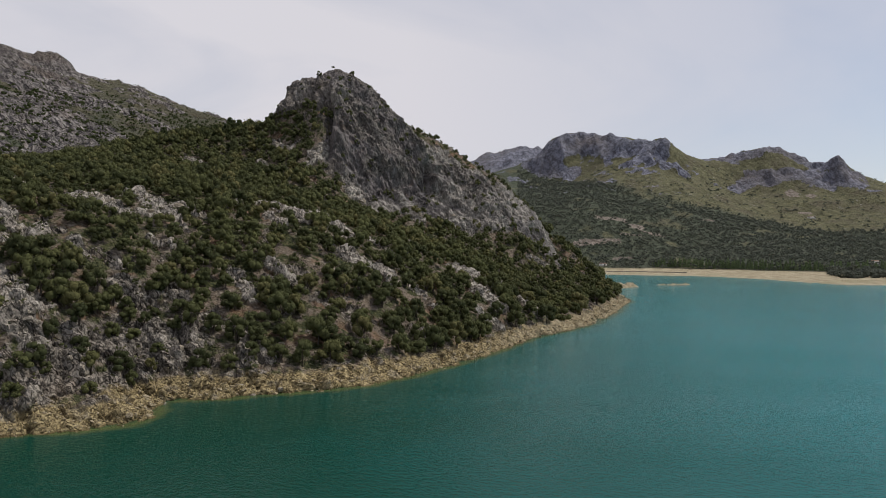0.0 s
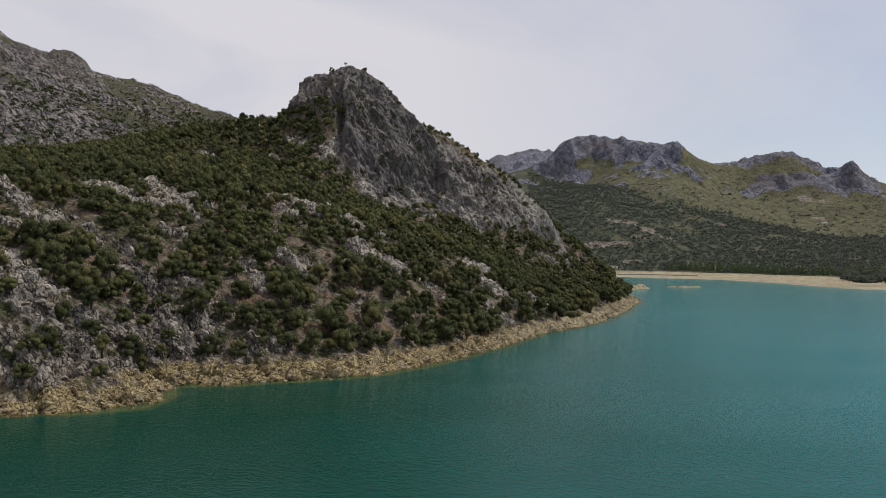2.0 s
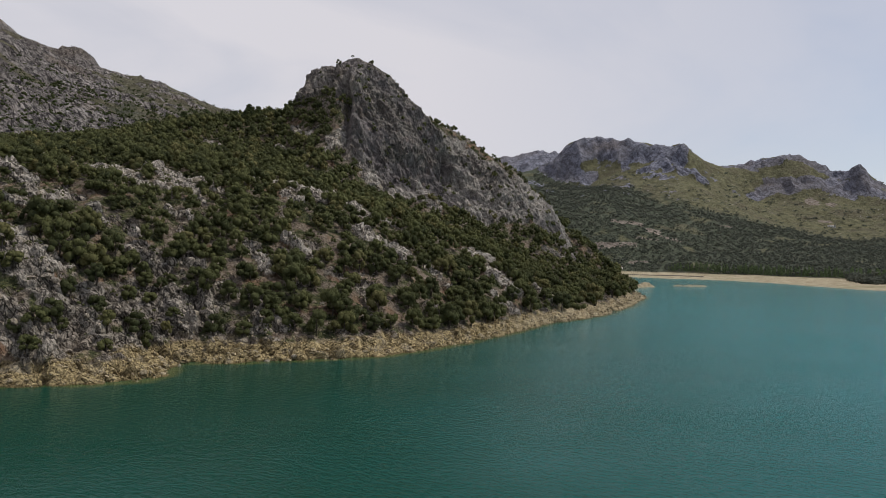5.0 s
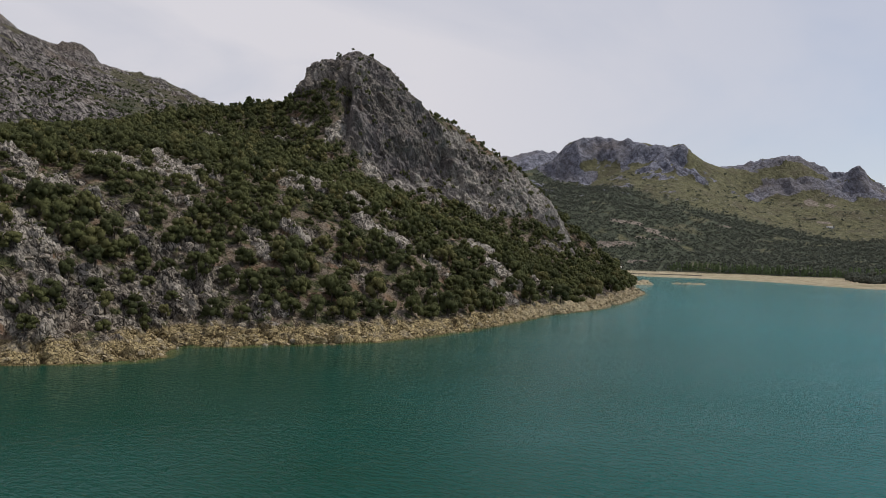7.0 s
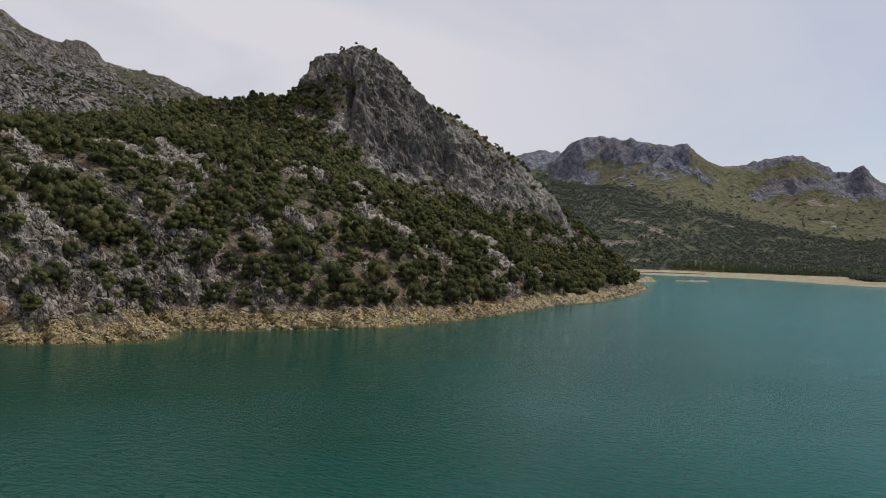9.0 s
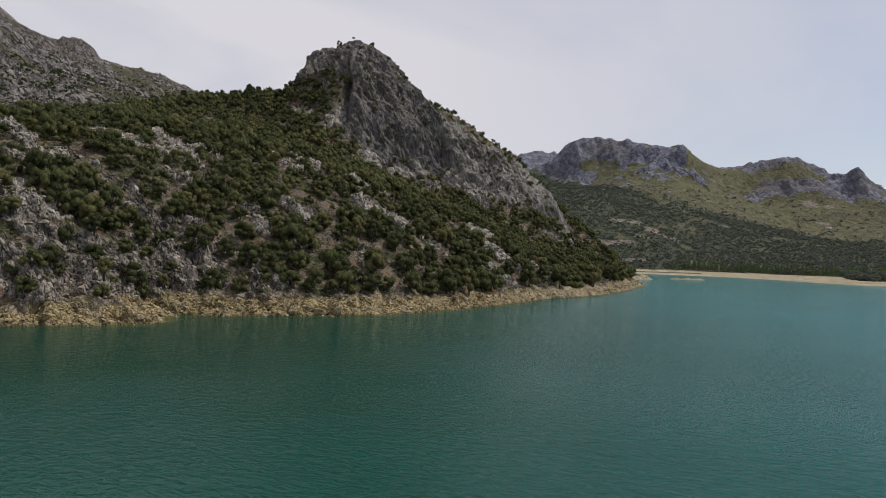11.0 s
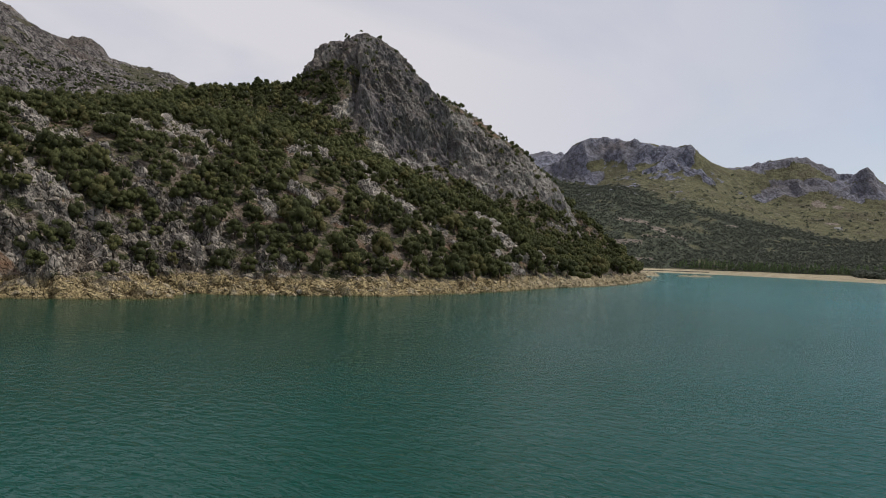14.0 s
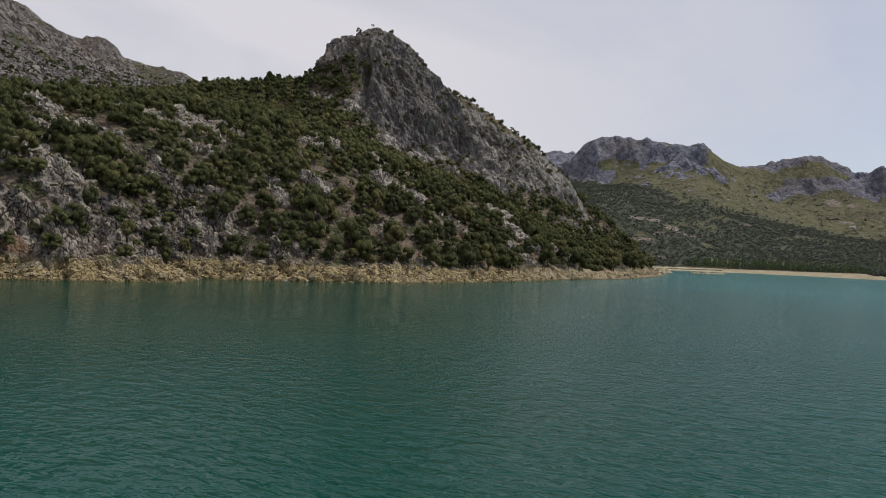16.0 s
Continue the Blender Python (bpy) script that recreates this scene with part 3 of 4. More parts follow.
# ---- the far side of the lake ----
FAR_SHORE = [(150, 1010), (246, 958), (284, 938), (332, 918), (371, 868), (393, 796), (405, 734), (418, 702), (456, 698), (560, 660), (760, 600)]
FAR_STEPS = along(FAR_SHORE, 60)
FAR_LINES = [
    [(x, y, 0.0) for x, y in FAR_STEPS],
    [(x, y, -5.0) for x, y in offset(FAR_STEPS, 40)[::2]],
    [(150, 1160, 5), (240, 1135, 4.4), (330, 1112, 4.4), (400, 1080, 4.4), (470, 1010, 4.4), (530, 950, 4.4), (620, 880, 4.4), (760, 820, 5),
     (470, 830, 2.6), (560, 790, 2.8)],                                                              # back of the beach
    [(281, 1231, 44), (403, 1340, 79), (345, 1365, 105), (300, 1180, 16), (480, 1120, 16), (640, 1000, 14), (620, 1250, 42), (706, 1432, 76),
     (850, 950, 20), (1000, 1100, 45), (1000, 1400, 85), (867, 1605, 108), (1200, 1500, 105), (150, 1300, 60), (0, 1200, 60)],
    [(891, 1704, 158), (746, 1831, 208), (603, 1800, 250), (460, 1820, 235), (330, 1750, 200), (150, 1700, 170), (1060, 1700, 165)],
    [(287, 2045, 284), (330, 2000, 280), (405, 2010, 312), (480, 1962, 314), (520, 1914, 300), (590, 1858, 294)],                         # foot of the first cliffs
    [(255, 2110, 300), (225, 2085, 282), (190, 2040, 262), (120, 1950, 220)],
    [(194, 2600, 398), (312, 2600, 423), (380, 2600, 400)],
    [(287, 2100, 318), (330, 2050, 350), (405, 2050, 374), (435, 2030, 358), (477, 2000, 362), (522, 1950, 337), (586, 1900, 338),
     (600, 1870, 332), (641, 1850, 266)],                                                           # first crest
    [(741, 2000, 290), (841, 1950, 298), (890, 1920, 306), (960, 1920, 317), (974, 1900, 297), (1031, 1850, 262), (1039, 1800, 270),
     (1076, 1800, 256), (1098, 1780, 219), (1200, 1750, 190)],                                      # second crest
    [(800, 1862, 225), (880, 1852, 248), (960, 1842, 252), (1020, 1800, 232)],                       # lower cliffs
    [(790, 1812, 190), (880, 1805, 200), (960, 1790, 204), (1030, 1752, 190)],
    [(330, 2200, 330), (480, 2160, 320), (620, 2060, 260), (850, 2100, 270), (1050, 2000, 220), (300, 2750, 380), (1300, 1900, 170),
     (100, 2300, 260), (-200, 2000, 200)],
]
far_height = guided(FAR_LINES, 0.0003)
CLIFF_LINES = [[(287, 2085), (330, 2032), (405, 2028), (480, 1978), (520, 1930), (600, 1865)], [(960, 1905), (1031, 1835), (1076, 1790)],
               [(287, 2110), (330, 2062), (405, 2062), (477, 2014), (522, 1965), (600, 1885)], [(850, 1950), (890, 1925), (960, 1925), (1031, 1855)],
               [(780, 1822), (843, 1850), (887, 1832), (961, 1830), (1008, 1785), (1063, 1752)], [(194, 2580), (340, 2580)],
               [(259, 2077), (314, 1995), (374, 1962)], [(741, 1985), (850, 1945)]]
LOW_CLIFF = [(497, 1872), (540, 1862), (580, 1800), (625, 1765)]
SCREES = [(275, 1238, 48, 9), (330, 1345, 40, 9), (376, 1330, 22, 14), (345, 1273, 24, 6), (405, 1300, 22, 9), (310, 1190, 25, 8), (899, 1763, 16, 20),
          (940, 1742, 18, 14), (867, 1640, 30, 6), (985, 1500, 40, 7), (560, 1420, 25, 6)]


def far_fields(x, y, z):
    cliff = np.zeros_like(x)
    for line in CLIFF_LINES:
        cliff = np.maximum(cliff, 1 - smooth(dist_to(line, x, y) + 14 * fbm(x, y, z, 45, 3), 18, 30))
    cliff = np.maximum(cliff, 1 - smooth(dist_to(LOW_CLIFF, x, y) + 10 * fbm(x, y, z, 30, 3), 12, 24))
    scree = np.zeros_like(x)
    for sx, sy, a, b in SCREES:
        scree = np.maximum(scree, 0.9 * (1 - smooth(np.hypot((x - sx) / a, (y - sy) / b) + 0.6 * fbm(x, y, z, 25, 3), 0.7, 1.2)))
    cliff = np.maximum(cliff, 0.9 * smooth(y, 2150, 2300))
    cliff = np.maximum(cliff, 0.7 * smooth(fbm(x, y, z, 40, 4), 0.46, 0.58) * smooth(z, 130, 190))
    beach = 1 - smooth(z + 0.5 * fbm(x, y, 0, 40, 3), 4.0, 4.8)
    line = np.interp(x, (200, 330, 400, 460, 515, 705, 816, 1040, 1300), (310, 250, 190, 160, 142, 106, 86, 60, 50)) + 26 * fbm(x, y, 0, 150, 4)
    wood = (1 - smooth(z, line - 12, line + 12)) * (1 - beach)
    wood = wood * (1 - 0.8 * smooth(fbm(x + 90, y, 0, 50, 3), 0.45, 0.55))
    return cliff, wood, beach, scree


def far_place(x, y):
    z = far_height(x, y)
    cliff, wood, beach, scree = far_fields(x, y, z)
    fins = fbm(x * 1.3, y * 1.3, z * 0.3, 70, 5, True) - 0.5
    fins = fins + 0.35 * (fbm(x * 1.3, y * 1.3, z * 0.4, 24, 3, True) - 0.5)
    up = smooth(z, 8, 60)
    dz = up * (7 * fbm(x, y, 0, 90, 4) + 2.0 * fbm(x, y, 0, 20, 3)) + cliff * (13 * fins + 8 * fbm(x, y, 0, 30, 4)) + 13 * (1 - smooth(dist_to(LOW_CLIFF, x, y), 6, 26))
    return x, y - cliff * 17 * fins, z + dz, {"rock": cliff, "wood": wood, "beach": beach, "scree": scree}


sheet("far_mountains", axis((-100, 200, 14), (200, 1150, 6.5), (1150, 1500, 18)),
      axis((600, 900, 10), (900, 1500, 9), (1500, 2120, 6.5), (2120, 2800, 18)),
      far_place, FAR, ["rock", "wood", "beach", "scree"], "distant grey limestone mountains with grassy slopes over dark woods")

# ---- the mountain beyond the saddle ----
LEFT_LINES = [
    [(-690, 1000, 358), (-702, 1100, 353), (-719, 1200, 362), (-738, 1250, 384), (-686, 1250, 373), (-680, 1255, 363), (-629, 1300, 356),
     (-563, 1300, 334), (-507, 1300, 312), (-430, 1310, 280), (-330, 1330, 240), (-200, 1350, 180)],
    [(-480, 700, 182), (-504, 900, 232), (-427, 900, 210), (-300, 900, 160), (-200, 1000, 150), (-560, 800, 240), (-600, 1000, 300)],
    [(-350, 600, 110), (-250, 560, 80), (-560, 560, 170), (-150, 700, 90), (-700, 700, 300)],
    [(-780, 1050, 400), (-850, 1200, 430), (-900, 900, 450), (-600, 1450, 300), (-400, 1500, 200), (-800, 1450, 330)],
]
left_height = guided(LEFT_LINES, 0.0003)


def left_fields(x, y, z):
    bare = smooth(-x - 0.55 * (y - 900), 425, 500)
    knob = 1 - smooth(np.hypot(x + 700, (y - 1228) * 0.8), 32, 40)
    bluff = 1 - smooth(dist_to([(-492, 965), (-456, 973), (-408, 957)], x, y) + 10 * fbm(x, y, z, 25, 3), 16, 30)
    cliff = smooth(fbm(x, y, z, 34, 5) + 0.8 * bare + 0.9 * np.maximum(knob, bluff), 0.12, 0.36)
    wood = smooth(fbm(x, y + 300, 0, 45, 4), -0.15, 0.15) * (1 - smooth(z, 230, 320)) * (0.4 + 0.6 * bare)
    return cliff, wood


def left_place(x, y):
    z = left_height(x, y)
    cliff, wood = left_fields(x, y, z)
    tx, tz = x * 0.8 - z * 0.6, z * 0.8 + x * 0.6
    fins = fbm(tx, y * 1.3, tz * 0.7, 30, 5, True) - 0.5
    dz = 5 * fbm(x, y, 0, 60, 4) + cliff * 13 * fins + 11 * (1 - smooth(np.hypot(x + 700, (y - 1228) * 0.8), 26, 37))
    return x, y - cliff * 8 * fins, z + dz, {"rock": cliff, "wood": wood * (1 - cliff), "beach": np.zeros_like(x), "scree": np.zeros_like(x)}


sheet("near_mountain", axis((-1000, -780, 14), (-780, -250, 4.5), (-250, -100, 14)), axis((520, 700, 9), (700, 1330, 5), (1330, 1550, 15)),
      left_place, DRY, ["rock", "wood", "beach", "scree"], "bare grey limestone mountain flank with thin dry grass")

# ---- water and ground ----


def round_sheet(name, z, material, label, rings):
    n = 96
    verts = [(0.0, 200.0, z)] + [(r * math.cos(2 * math.pi * i / n), 200 + r * math.sin(2 * math.pi * i / n), z) for r in rings for i in range(n)]
    bm = bmesh.new()
    vs = [bm.verts.new(v) for v in verts]
    for i in range(n):
        j = (i + 1) % n
        bm.faces.new((vs[0], vs[1 + i], vs[1 + j]))
        for k in range(len(rings) - 1):
            a = 1 + k * n
            bm.faces.new((vs[a + i], vs[a + n + i], vs[a + n + j], vs[a + j]))
    data = bpy.data.meshes.new(name)
    bm.to_mesh(data)
    bm.free()
    data.materials.append(material)
    return tagged(new(name, data), label, "ground", kind="structure")


BED = plain_material("lake_bed", (0.10, 0.09, 0.06), (0.16, 0.14, 0.10), 8)
ground = round_sheet("ground", -9.0, BED, "brown lake bed and land reaching the horizon", (400, 1500, 4600))


def water_place(x, y):
    near = dist_to(SHORE, x, y)
    shallow = 0.85 * (1 - smooth(near + 1.2 * fbm(x, y, 0, 4, 3), 0.4, 3.4))
    # colour weight for reflected sky grows eastward and away from the steep shore
    return x, y, np.zeros_like(x), {"shallow": shallow, "sky_sheen": np.maximum(smooth(x + 0.15 * y, -35, 215), 0.12 * smooth(near + 14 * fbm(x, y, 0, 40, 3), 45, 135) * smooth(-x, -20, 15))}


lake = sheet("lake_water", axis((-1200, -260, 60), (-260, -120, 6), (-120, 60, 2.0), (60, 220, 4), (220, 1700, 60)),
             axis((-900, 80, 40), (80, 130, 4), (130, 320, 2.0), (320, 700, 6), (700, 1100, 40)), water_place, WATER, ["shallow", "sky_sheen"],
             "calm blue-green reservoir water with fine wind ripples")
tagged(lake, category="water")

# ---- plants and stones: builders ----
rng = np.random.default_rng(7)


def ico(subdivisions):
    bm = bmesh.new()
    bmesh.ops.create_icosphere(bm, subdivisions=subdivisions, radius=1.0)
    v = np.array([p.co for p in bm.verts])
    f = np.array([[p.index for p in face.verts] for face in bm.faces])
    bm.free()
    return v, f


ICO1, ICO2, ICO3 = ico(1), ico(2), ico(3)


def join_parts(parts):
    """Points and triangles of several (points, triangles) as one."""
    verts, faces, n = [], [], 0
    for v, f in parts:
        verts.append(v), faces.append(f + n)
        n += len(v)
    return np.concatenate(verts), np.concatenate(faces)


def tufts(centres, normals, size, wild=0.6):
    """Small bent leaf sprays, two triangles each, near the given places."""
    n = len(centres)
    nrm = normals + wild * rng.normal(size=(n, 3))
    nrm /= np.linalg.norm(nrm, axis=1)[:, None]
    a = np.cross(nrm, rng.normal(size=(n, 3)))
    a /= np.linalg.norm(a, axis=1)[:, None]
    b = np.cross(nrm, a)
    s = size * rng.uniform(0.6, 1.4, n)[:, None]
    p = np.stack([centres - a * s, centres - b * s * 0.6 + nrm * s * 0.25, centres + a * s, centres + b * s * 0.6 + nrm * s * 0.25], 1)
    idx = np.arange(n)[:, None] * 4
    return p.reshape(-1, 3), np.concatenate([idx + [0, 1, 3], idx + [1, 2, 3]])


def oak_crown(lumps, ball, sprays, size):
    """A rounded, lumpy crown of radius about 1, its foot at z = 0.15."""
    parts, where, out = [], [], []
    for i in range(lumps):
        az, up = i * 2.4 + rng.uniform(-0.5, 0.5), rng.uniform(-0.7, 1.0)
        flat = math.sqrt(max(0.05, 1 - max(0, up) ** 2)) * rng.uniform(0.45, 0.78)
        c = np.array([flat * math.cos(az), flat * math.sin(az), 0.85 + 0.6 * up + rng.uniform(-0.08, 0.08)])
        r = rng.uniform(0.27, 0.46) * (0.85 if lumps > 12 else 1.0)
        v = ball[0] * (1 + 0.16 * rng.normal(size=(len(ball[0]), 1)).clip(-1.5, 1.5)) * [r, r, r * 0.82]
        parts.append((v * 0.84 + c, ball[1]))
        d = rng.normal(size=(sprays // lumps, 3)) + [0, 0, 0.35]
        d /= np.linalg.norm(d, axis=1)[:, None]
        where.append(c + d * r * rng.uniform(0.72, 1.16, (len(d), 1)) * [1, 1, 0.85])
        out.append(d)
    parts.append(tufts(np.concatenate(where), np.concatenate(out), size))
    return join_parts(parts)


def pine_crown(tiers, sprays, size, slim=0.32, power=0.75):
    """A ragged conical crown from z = 0.2 to 1, drawn out in tiers."""
    where, out, parts = [], [], []
    for i in range(tiers):
        h = 0.22 + 0.74 * i / (tiers - 1)
        r = slim * (1.05 - h) ** power * rng.uniform(0.75, 1.2)
        az = rng.uniform(0, 6.283, sprays // tiers)
        rr = r * np.sqrt(rng.uniform(0.15, 1.0, len(az)))
        where.append(np.stack([rr * np.cos(az), rr * np.sin(az), h + rng.normal(size=len(az)) * 0.035 - 0.25 * rr], 1))
        out.append(np.stack([np.cos(az), np.sin(az), np.full(len(az), 0.9)], 1))
        parts.append((ICO1[0] * [r * 0.6, r * 0.6, 0.07] * (1 + 0.2 * rng.normal(size=(len(ICO1[0]), 1))) + [0, 0, h], ICO1[1]))
    parts.append(tufts(np.concatenate(where), np.concatenate(out), size))
    return join_parts(parts)


def limb(a, b, ra, rb, sides=5):
    a, b = np.array(a, float), np.array(b, float)
    d = (b - a) / np.linalg.norm(b - a)
    u = np.cross(d, [0.31, 0.95, 0.1])
    u /= np.linalg.norm(u)
    w = np.cross(d, u)
    ring = np.array([[math.cos(6.2832 * i / sides), math.sin(6.2832 * i / sides)] for i in range(sides)])
    v = np.concatenate([a + ra * (ring[:, :1] * u + ring[:, 1:] * w), b + rb * (ring[:, :1] * u + ring[:, 1:] * w)])
    f = [[i, (i + 1) % sides, sides + i] for i in range(sides)] + [[(i + 1) % sides, sides + (i + 1) % sides, sides + i] for i in range(sides)]
    return v, np.array(f)


def oak_trunk():
    parts = []
    for k in range(int(rng.integers(1, 4))):
        lean = rng.uniform(-0.28, 0.28, 2)
        base = np.array([lean[0] * 0.2, lean[1] * 0.2, -0.12])
        mid = np.array([lean[0] * 0.8, lean[1] * 0.8, 0.45])
        parts.append(limb(base, mid, 0.06, 0.045))
        for j in range(3):
            parts.append(limb(mid, mid + [rng.uniform(-0.4, 0.4), rng.uniform(-0.4, 0.4), rng.uniform(0.35, 0.75)], 0.04, 0.015, 4))
    return join_parts(parts)


def stone(ball, flat=0.65):
    """An angular block: a ball cut by a few planes."""
    v = ball[0].copy()
    for _ in range(7):
        n = rng.normal(size=3)
        n /= np.linalg.norm(n)
        over = np.maximum(v @ n - rng.uniform(0.25, 0.55), 0)
        v -= over[:, None] * n
    return v * [rng.uniform(0.8, 1.35), rng.uniform(0.7, 1.1), flat * rng.uniform(0.75, 1.25)], ball[1]


def part(name, shape, material, parent, label=""):
    """One mesh object under a thing or a part; shape is points and triangles, or mesh data."""
    data = shape if isinstance(shape, bpy.types.Mesh) else raw_mesh(name, shape[0], shape[1], material, False)
    ob = new(name, data)
    ob.parent = parent
    return tagged(ob, label)


def thing(name, label, category, group=""):
    return tagged(new(name), label, category, group)


def spread(shapes, material, places, turns, sizes, tints, name, label, category):
    """Many small plants or stones as one joined object."""
    counts = [len(s[0]) for s in shapes]
    pick = rng.integers(0, len(shapes), len(places))
    verts, faces, tint, n = [], [], [], 0
    for k, (sv, sf) in enumerate(shapes):
        sel = np.flatnonzero(pick == k)
        c, s = np.cos(turns[sel]), np.sin(turns[sel])
        sc = sizes[sel]
        x = (sv[None, :, 0] * c[:, None] - sv[None, :, 1] * s[:, None]) * sc[:, :1]
        y = (sv[None, :, 0] * s[:, None] + sv[None, :, 1] * c[:, None]) * sc[:, :1]
        z = sv[None, :, 2] * sc[:, 1:2]
        p = np.stack([x, y, z], 2) + places[sel][:, None]
        verts.append(p.reshape(-1, 3))
        faces.append((sf[None] + n + (np.arange(len(sel)) * counts[k])[:, None, None]).reshape(-1, 3))
        tint.append(np.repeat(tints[sel], counts[k]))
        n += len(sel) * counts[k]
    ob = raw_mesh(name, np.concatenate(verts), np.concatenate(faces), material)
    ob.data.attributes.new("tint", "FLOAT", "POINT").data.foreach_set("value", np.concatenate(tint).astype(np.float32))
    return tagged(ob, label, category, kind="stuff")


def jittered(x0, x1, y0, y1, step):
    gx, gy = np.meshgrid(np.arange(x0, x1, step), np.arange(y0, y1, step))
    gx, gy = gx.ravel(), gy.ravel()
    return gx + rng.uniform(-0.5, 0.5, len(gx)) * step, gy + rng.uniform(-0.5, 0.5, len(gy)) * step


# ---- holm oaks on the hill ----
ox, oy = jittered(-330, 150, 100, 560, 4.7)
oz = hill_height(ox, oy)
_, ocrag, _, oledge, oslip = rockiness(ox, oy, oz)
slope_up = smooth(oy + 0.5 * ox, 150, 250)
chance = 0.92 + 0.3 * slope_up + 0.25 * smooth(ox, -60, 0)
chance = chance * (1 - 0.75 * smooth(fbm(ox, oy, 0, 17, 3), 0.35, 0.6) * (1 - 0.8 * slope_up))
# a ledge stays clear of trees on its downhill side too
away = np.hypot(ox, oy)
for d in (2.5, 5.0, 7.0):
    bx, by = ox + d * ox / away, oy + d * oy / away
    _, _, _, above, slip_above = rockiness(bx, by, hill_height(bx, by))
    oledge, oslip = np.maximum(oledge, (1.08 - 0.04 * d) * above), np.maximum(oslip, 0.6 * slip_above)
oledge = np.maximum(oledge, oslip)
bare = np.maximum(oledge, np.where(ocrag > 0.5, np.where(oz > 128, 0.97, 0.78), 0.0))
foot_zone = (1 - smooth(ox + 0.25 * (oy - 150), -64, -30)) * (1 - smooth(oz, 14, 24))
chance = chance * (1 - 0.95 * bare) * (1 - 0.6 * foot_zone)
crest = np.interp(ox, (-240, -177, -124, -100, -66, -28, 33, 66, 120), (338, 400, 430, 440, 440, 452, 476, 484, 505))
# oaks that stand out singly above the shore: x, y, radius of the crown
FOOT_OAKS = [(-95, 152, 2.8), (-93, 155.5, 3.0), (-84.5, 163.5, 2.6), (-81, 157, 2.1), (-81, 172.5, 3.4), (-77.5, 171.5, 1.9), (-81, 192, 2.1),
             (-76, 196.5, 2.6), (-82.5, 182, 2.3), (-87, 180, 2.3), (-93, 170, 2.9), (-94, 164, 2.5), (-65.5, 183, 3.2), (-59, 194.5, 4.0),
             (-65.5, 194.5, 3.1), (-58, 185, 2.6), (-105, 159.5, 2.8), (-100, 177, 4.0), (-95.5, 178.5, 4.2), (-96, 189.5, 3.2), (-104, 175.5, 2.7),
             (-71, 192, 3.1), (-76, 177, 1.6), (-76.5, 182, 2.0), (-88.5, 166, 2.5), (-98, 149.5, 1.8), (-90.5, 156, 1.5)]
SLOPE_OAKS = [(-39.5, 193, 3.5), (-35, 196, 2.3), (-32, 198, 3.3), (-24.5, 203.5, 3.1), (-49.5, 207.5, 4.8), (-54.5, 201, 3.8), (-20, 210, 2.5),
              (-13.5, 216, 3.2), (-3, 228.5, 4.2), (5, 240.5, 4.0), (16, 261, 3.5), (31, 289.5, 4.2), (22, 283, 4.0), (47.5, 314, 5.2),
              (58.5, 332.5, 5.2), (73, 362.5, 5.5), (91, 403, 5.5), (39.5, 311, 3.6), (-44.5, 226, 3.4), (-36.5, 212, 3.2), (-26.5, 217.5, 3.2),
              (-16, 224.5, 3.4), (-49.5, 194, 2.7), (-28.5, 206.5, 2.1), (-25.5, 225, 3.4), (-21, 236, 3.9), (-13.5, 231.5, 3.9), (-9.5, 243, 3.6)]
known = np.array(FOOT_OAKS + SLOPE_OAKS)
crowded = np.zeros(len(ox), bool)
for kx, ky, kr in known:
    crowded |= np.hypot(ox - kx, oy - ky) < kr + 0.8
keep = ~crowded & (rng.uniform(size=len(ox)) < chance) & (oy < crest + 6) & (ox > -0.78 * oy - 12) & (oz > 5.2 + 1.5 * fbm(ox, oy, 0, 9, 2))
ox, oy = np.concatenate([known[:, 0], ox[keep]]), np.concatenate([known[:, 1], oy[keep]])
small = np.concatenate([np.zeros(len(known)), np.maximum(ocrag, foot_zone * 0.6)[keep]])
px, py, pz, _ = hill_place(ox, oy)
radius = rng.triangular(1.6, 2.7, 4.3, len(px)) * (1 - 0.45 * small) * np.where((pz > 84) & (py > 440), 0.7, 1.0)
radius[:len(known)] = known[:, 2]
places = np.stack([px, py, pz - np.where((pz > 128) | (pz > 84) & (py > 440), 0.5 * radius, 0.0)], 1)
tall = radius * rng.uniform(0.95, 1.4, len(px))
from_shore = dist_to(SHORE, px, py) + 0.12 * np.maximum(py - 150, 0)
from_shore[:len(known)] = 0
order = np.argsort(from_shore + np.where(px < -125, 1000, 0))
near, rest = order[:300], order[300:]


OAK_GROUP = "holm oaks on the slope above the shore"
oak_kinds = []
for k in range(8):
    oak = thing("holm_oak_tree", "rounded dark green holm oak on stony slope", "tree", OAK_GROUP)
    part("trunk", oak_trunk(), BARK, oak, "short grey-brown forked trunk")
    part("crown", oak_crown(14, ICO2, 602, 0.08), OAK, oak, "dense lumpy evergreen leaves")
    oak_kinds.append(oak)
for i, k in enumerate(near):
    m = Matrix.LocRotScale(places[k] - [0, 0, 0.1], Euler((0, 0, rng.uniform(0, 6.28))), None)
    if i < 8:
        oak = oak_kinds[i]
        oak.matrix_basis = m
    else:
        oak = copy_thing(oak_kinds[i % 8], m)
    oak.scale = (radius[k], radius[k], tall[k])

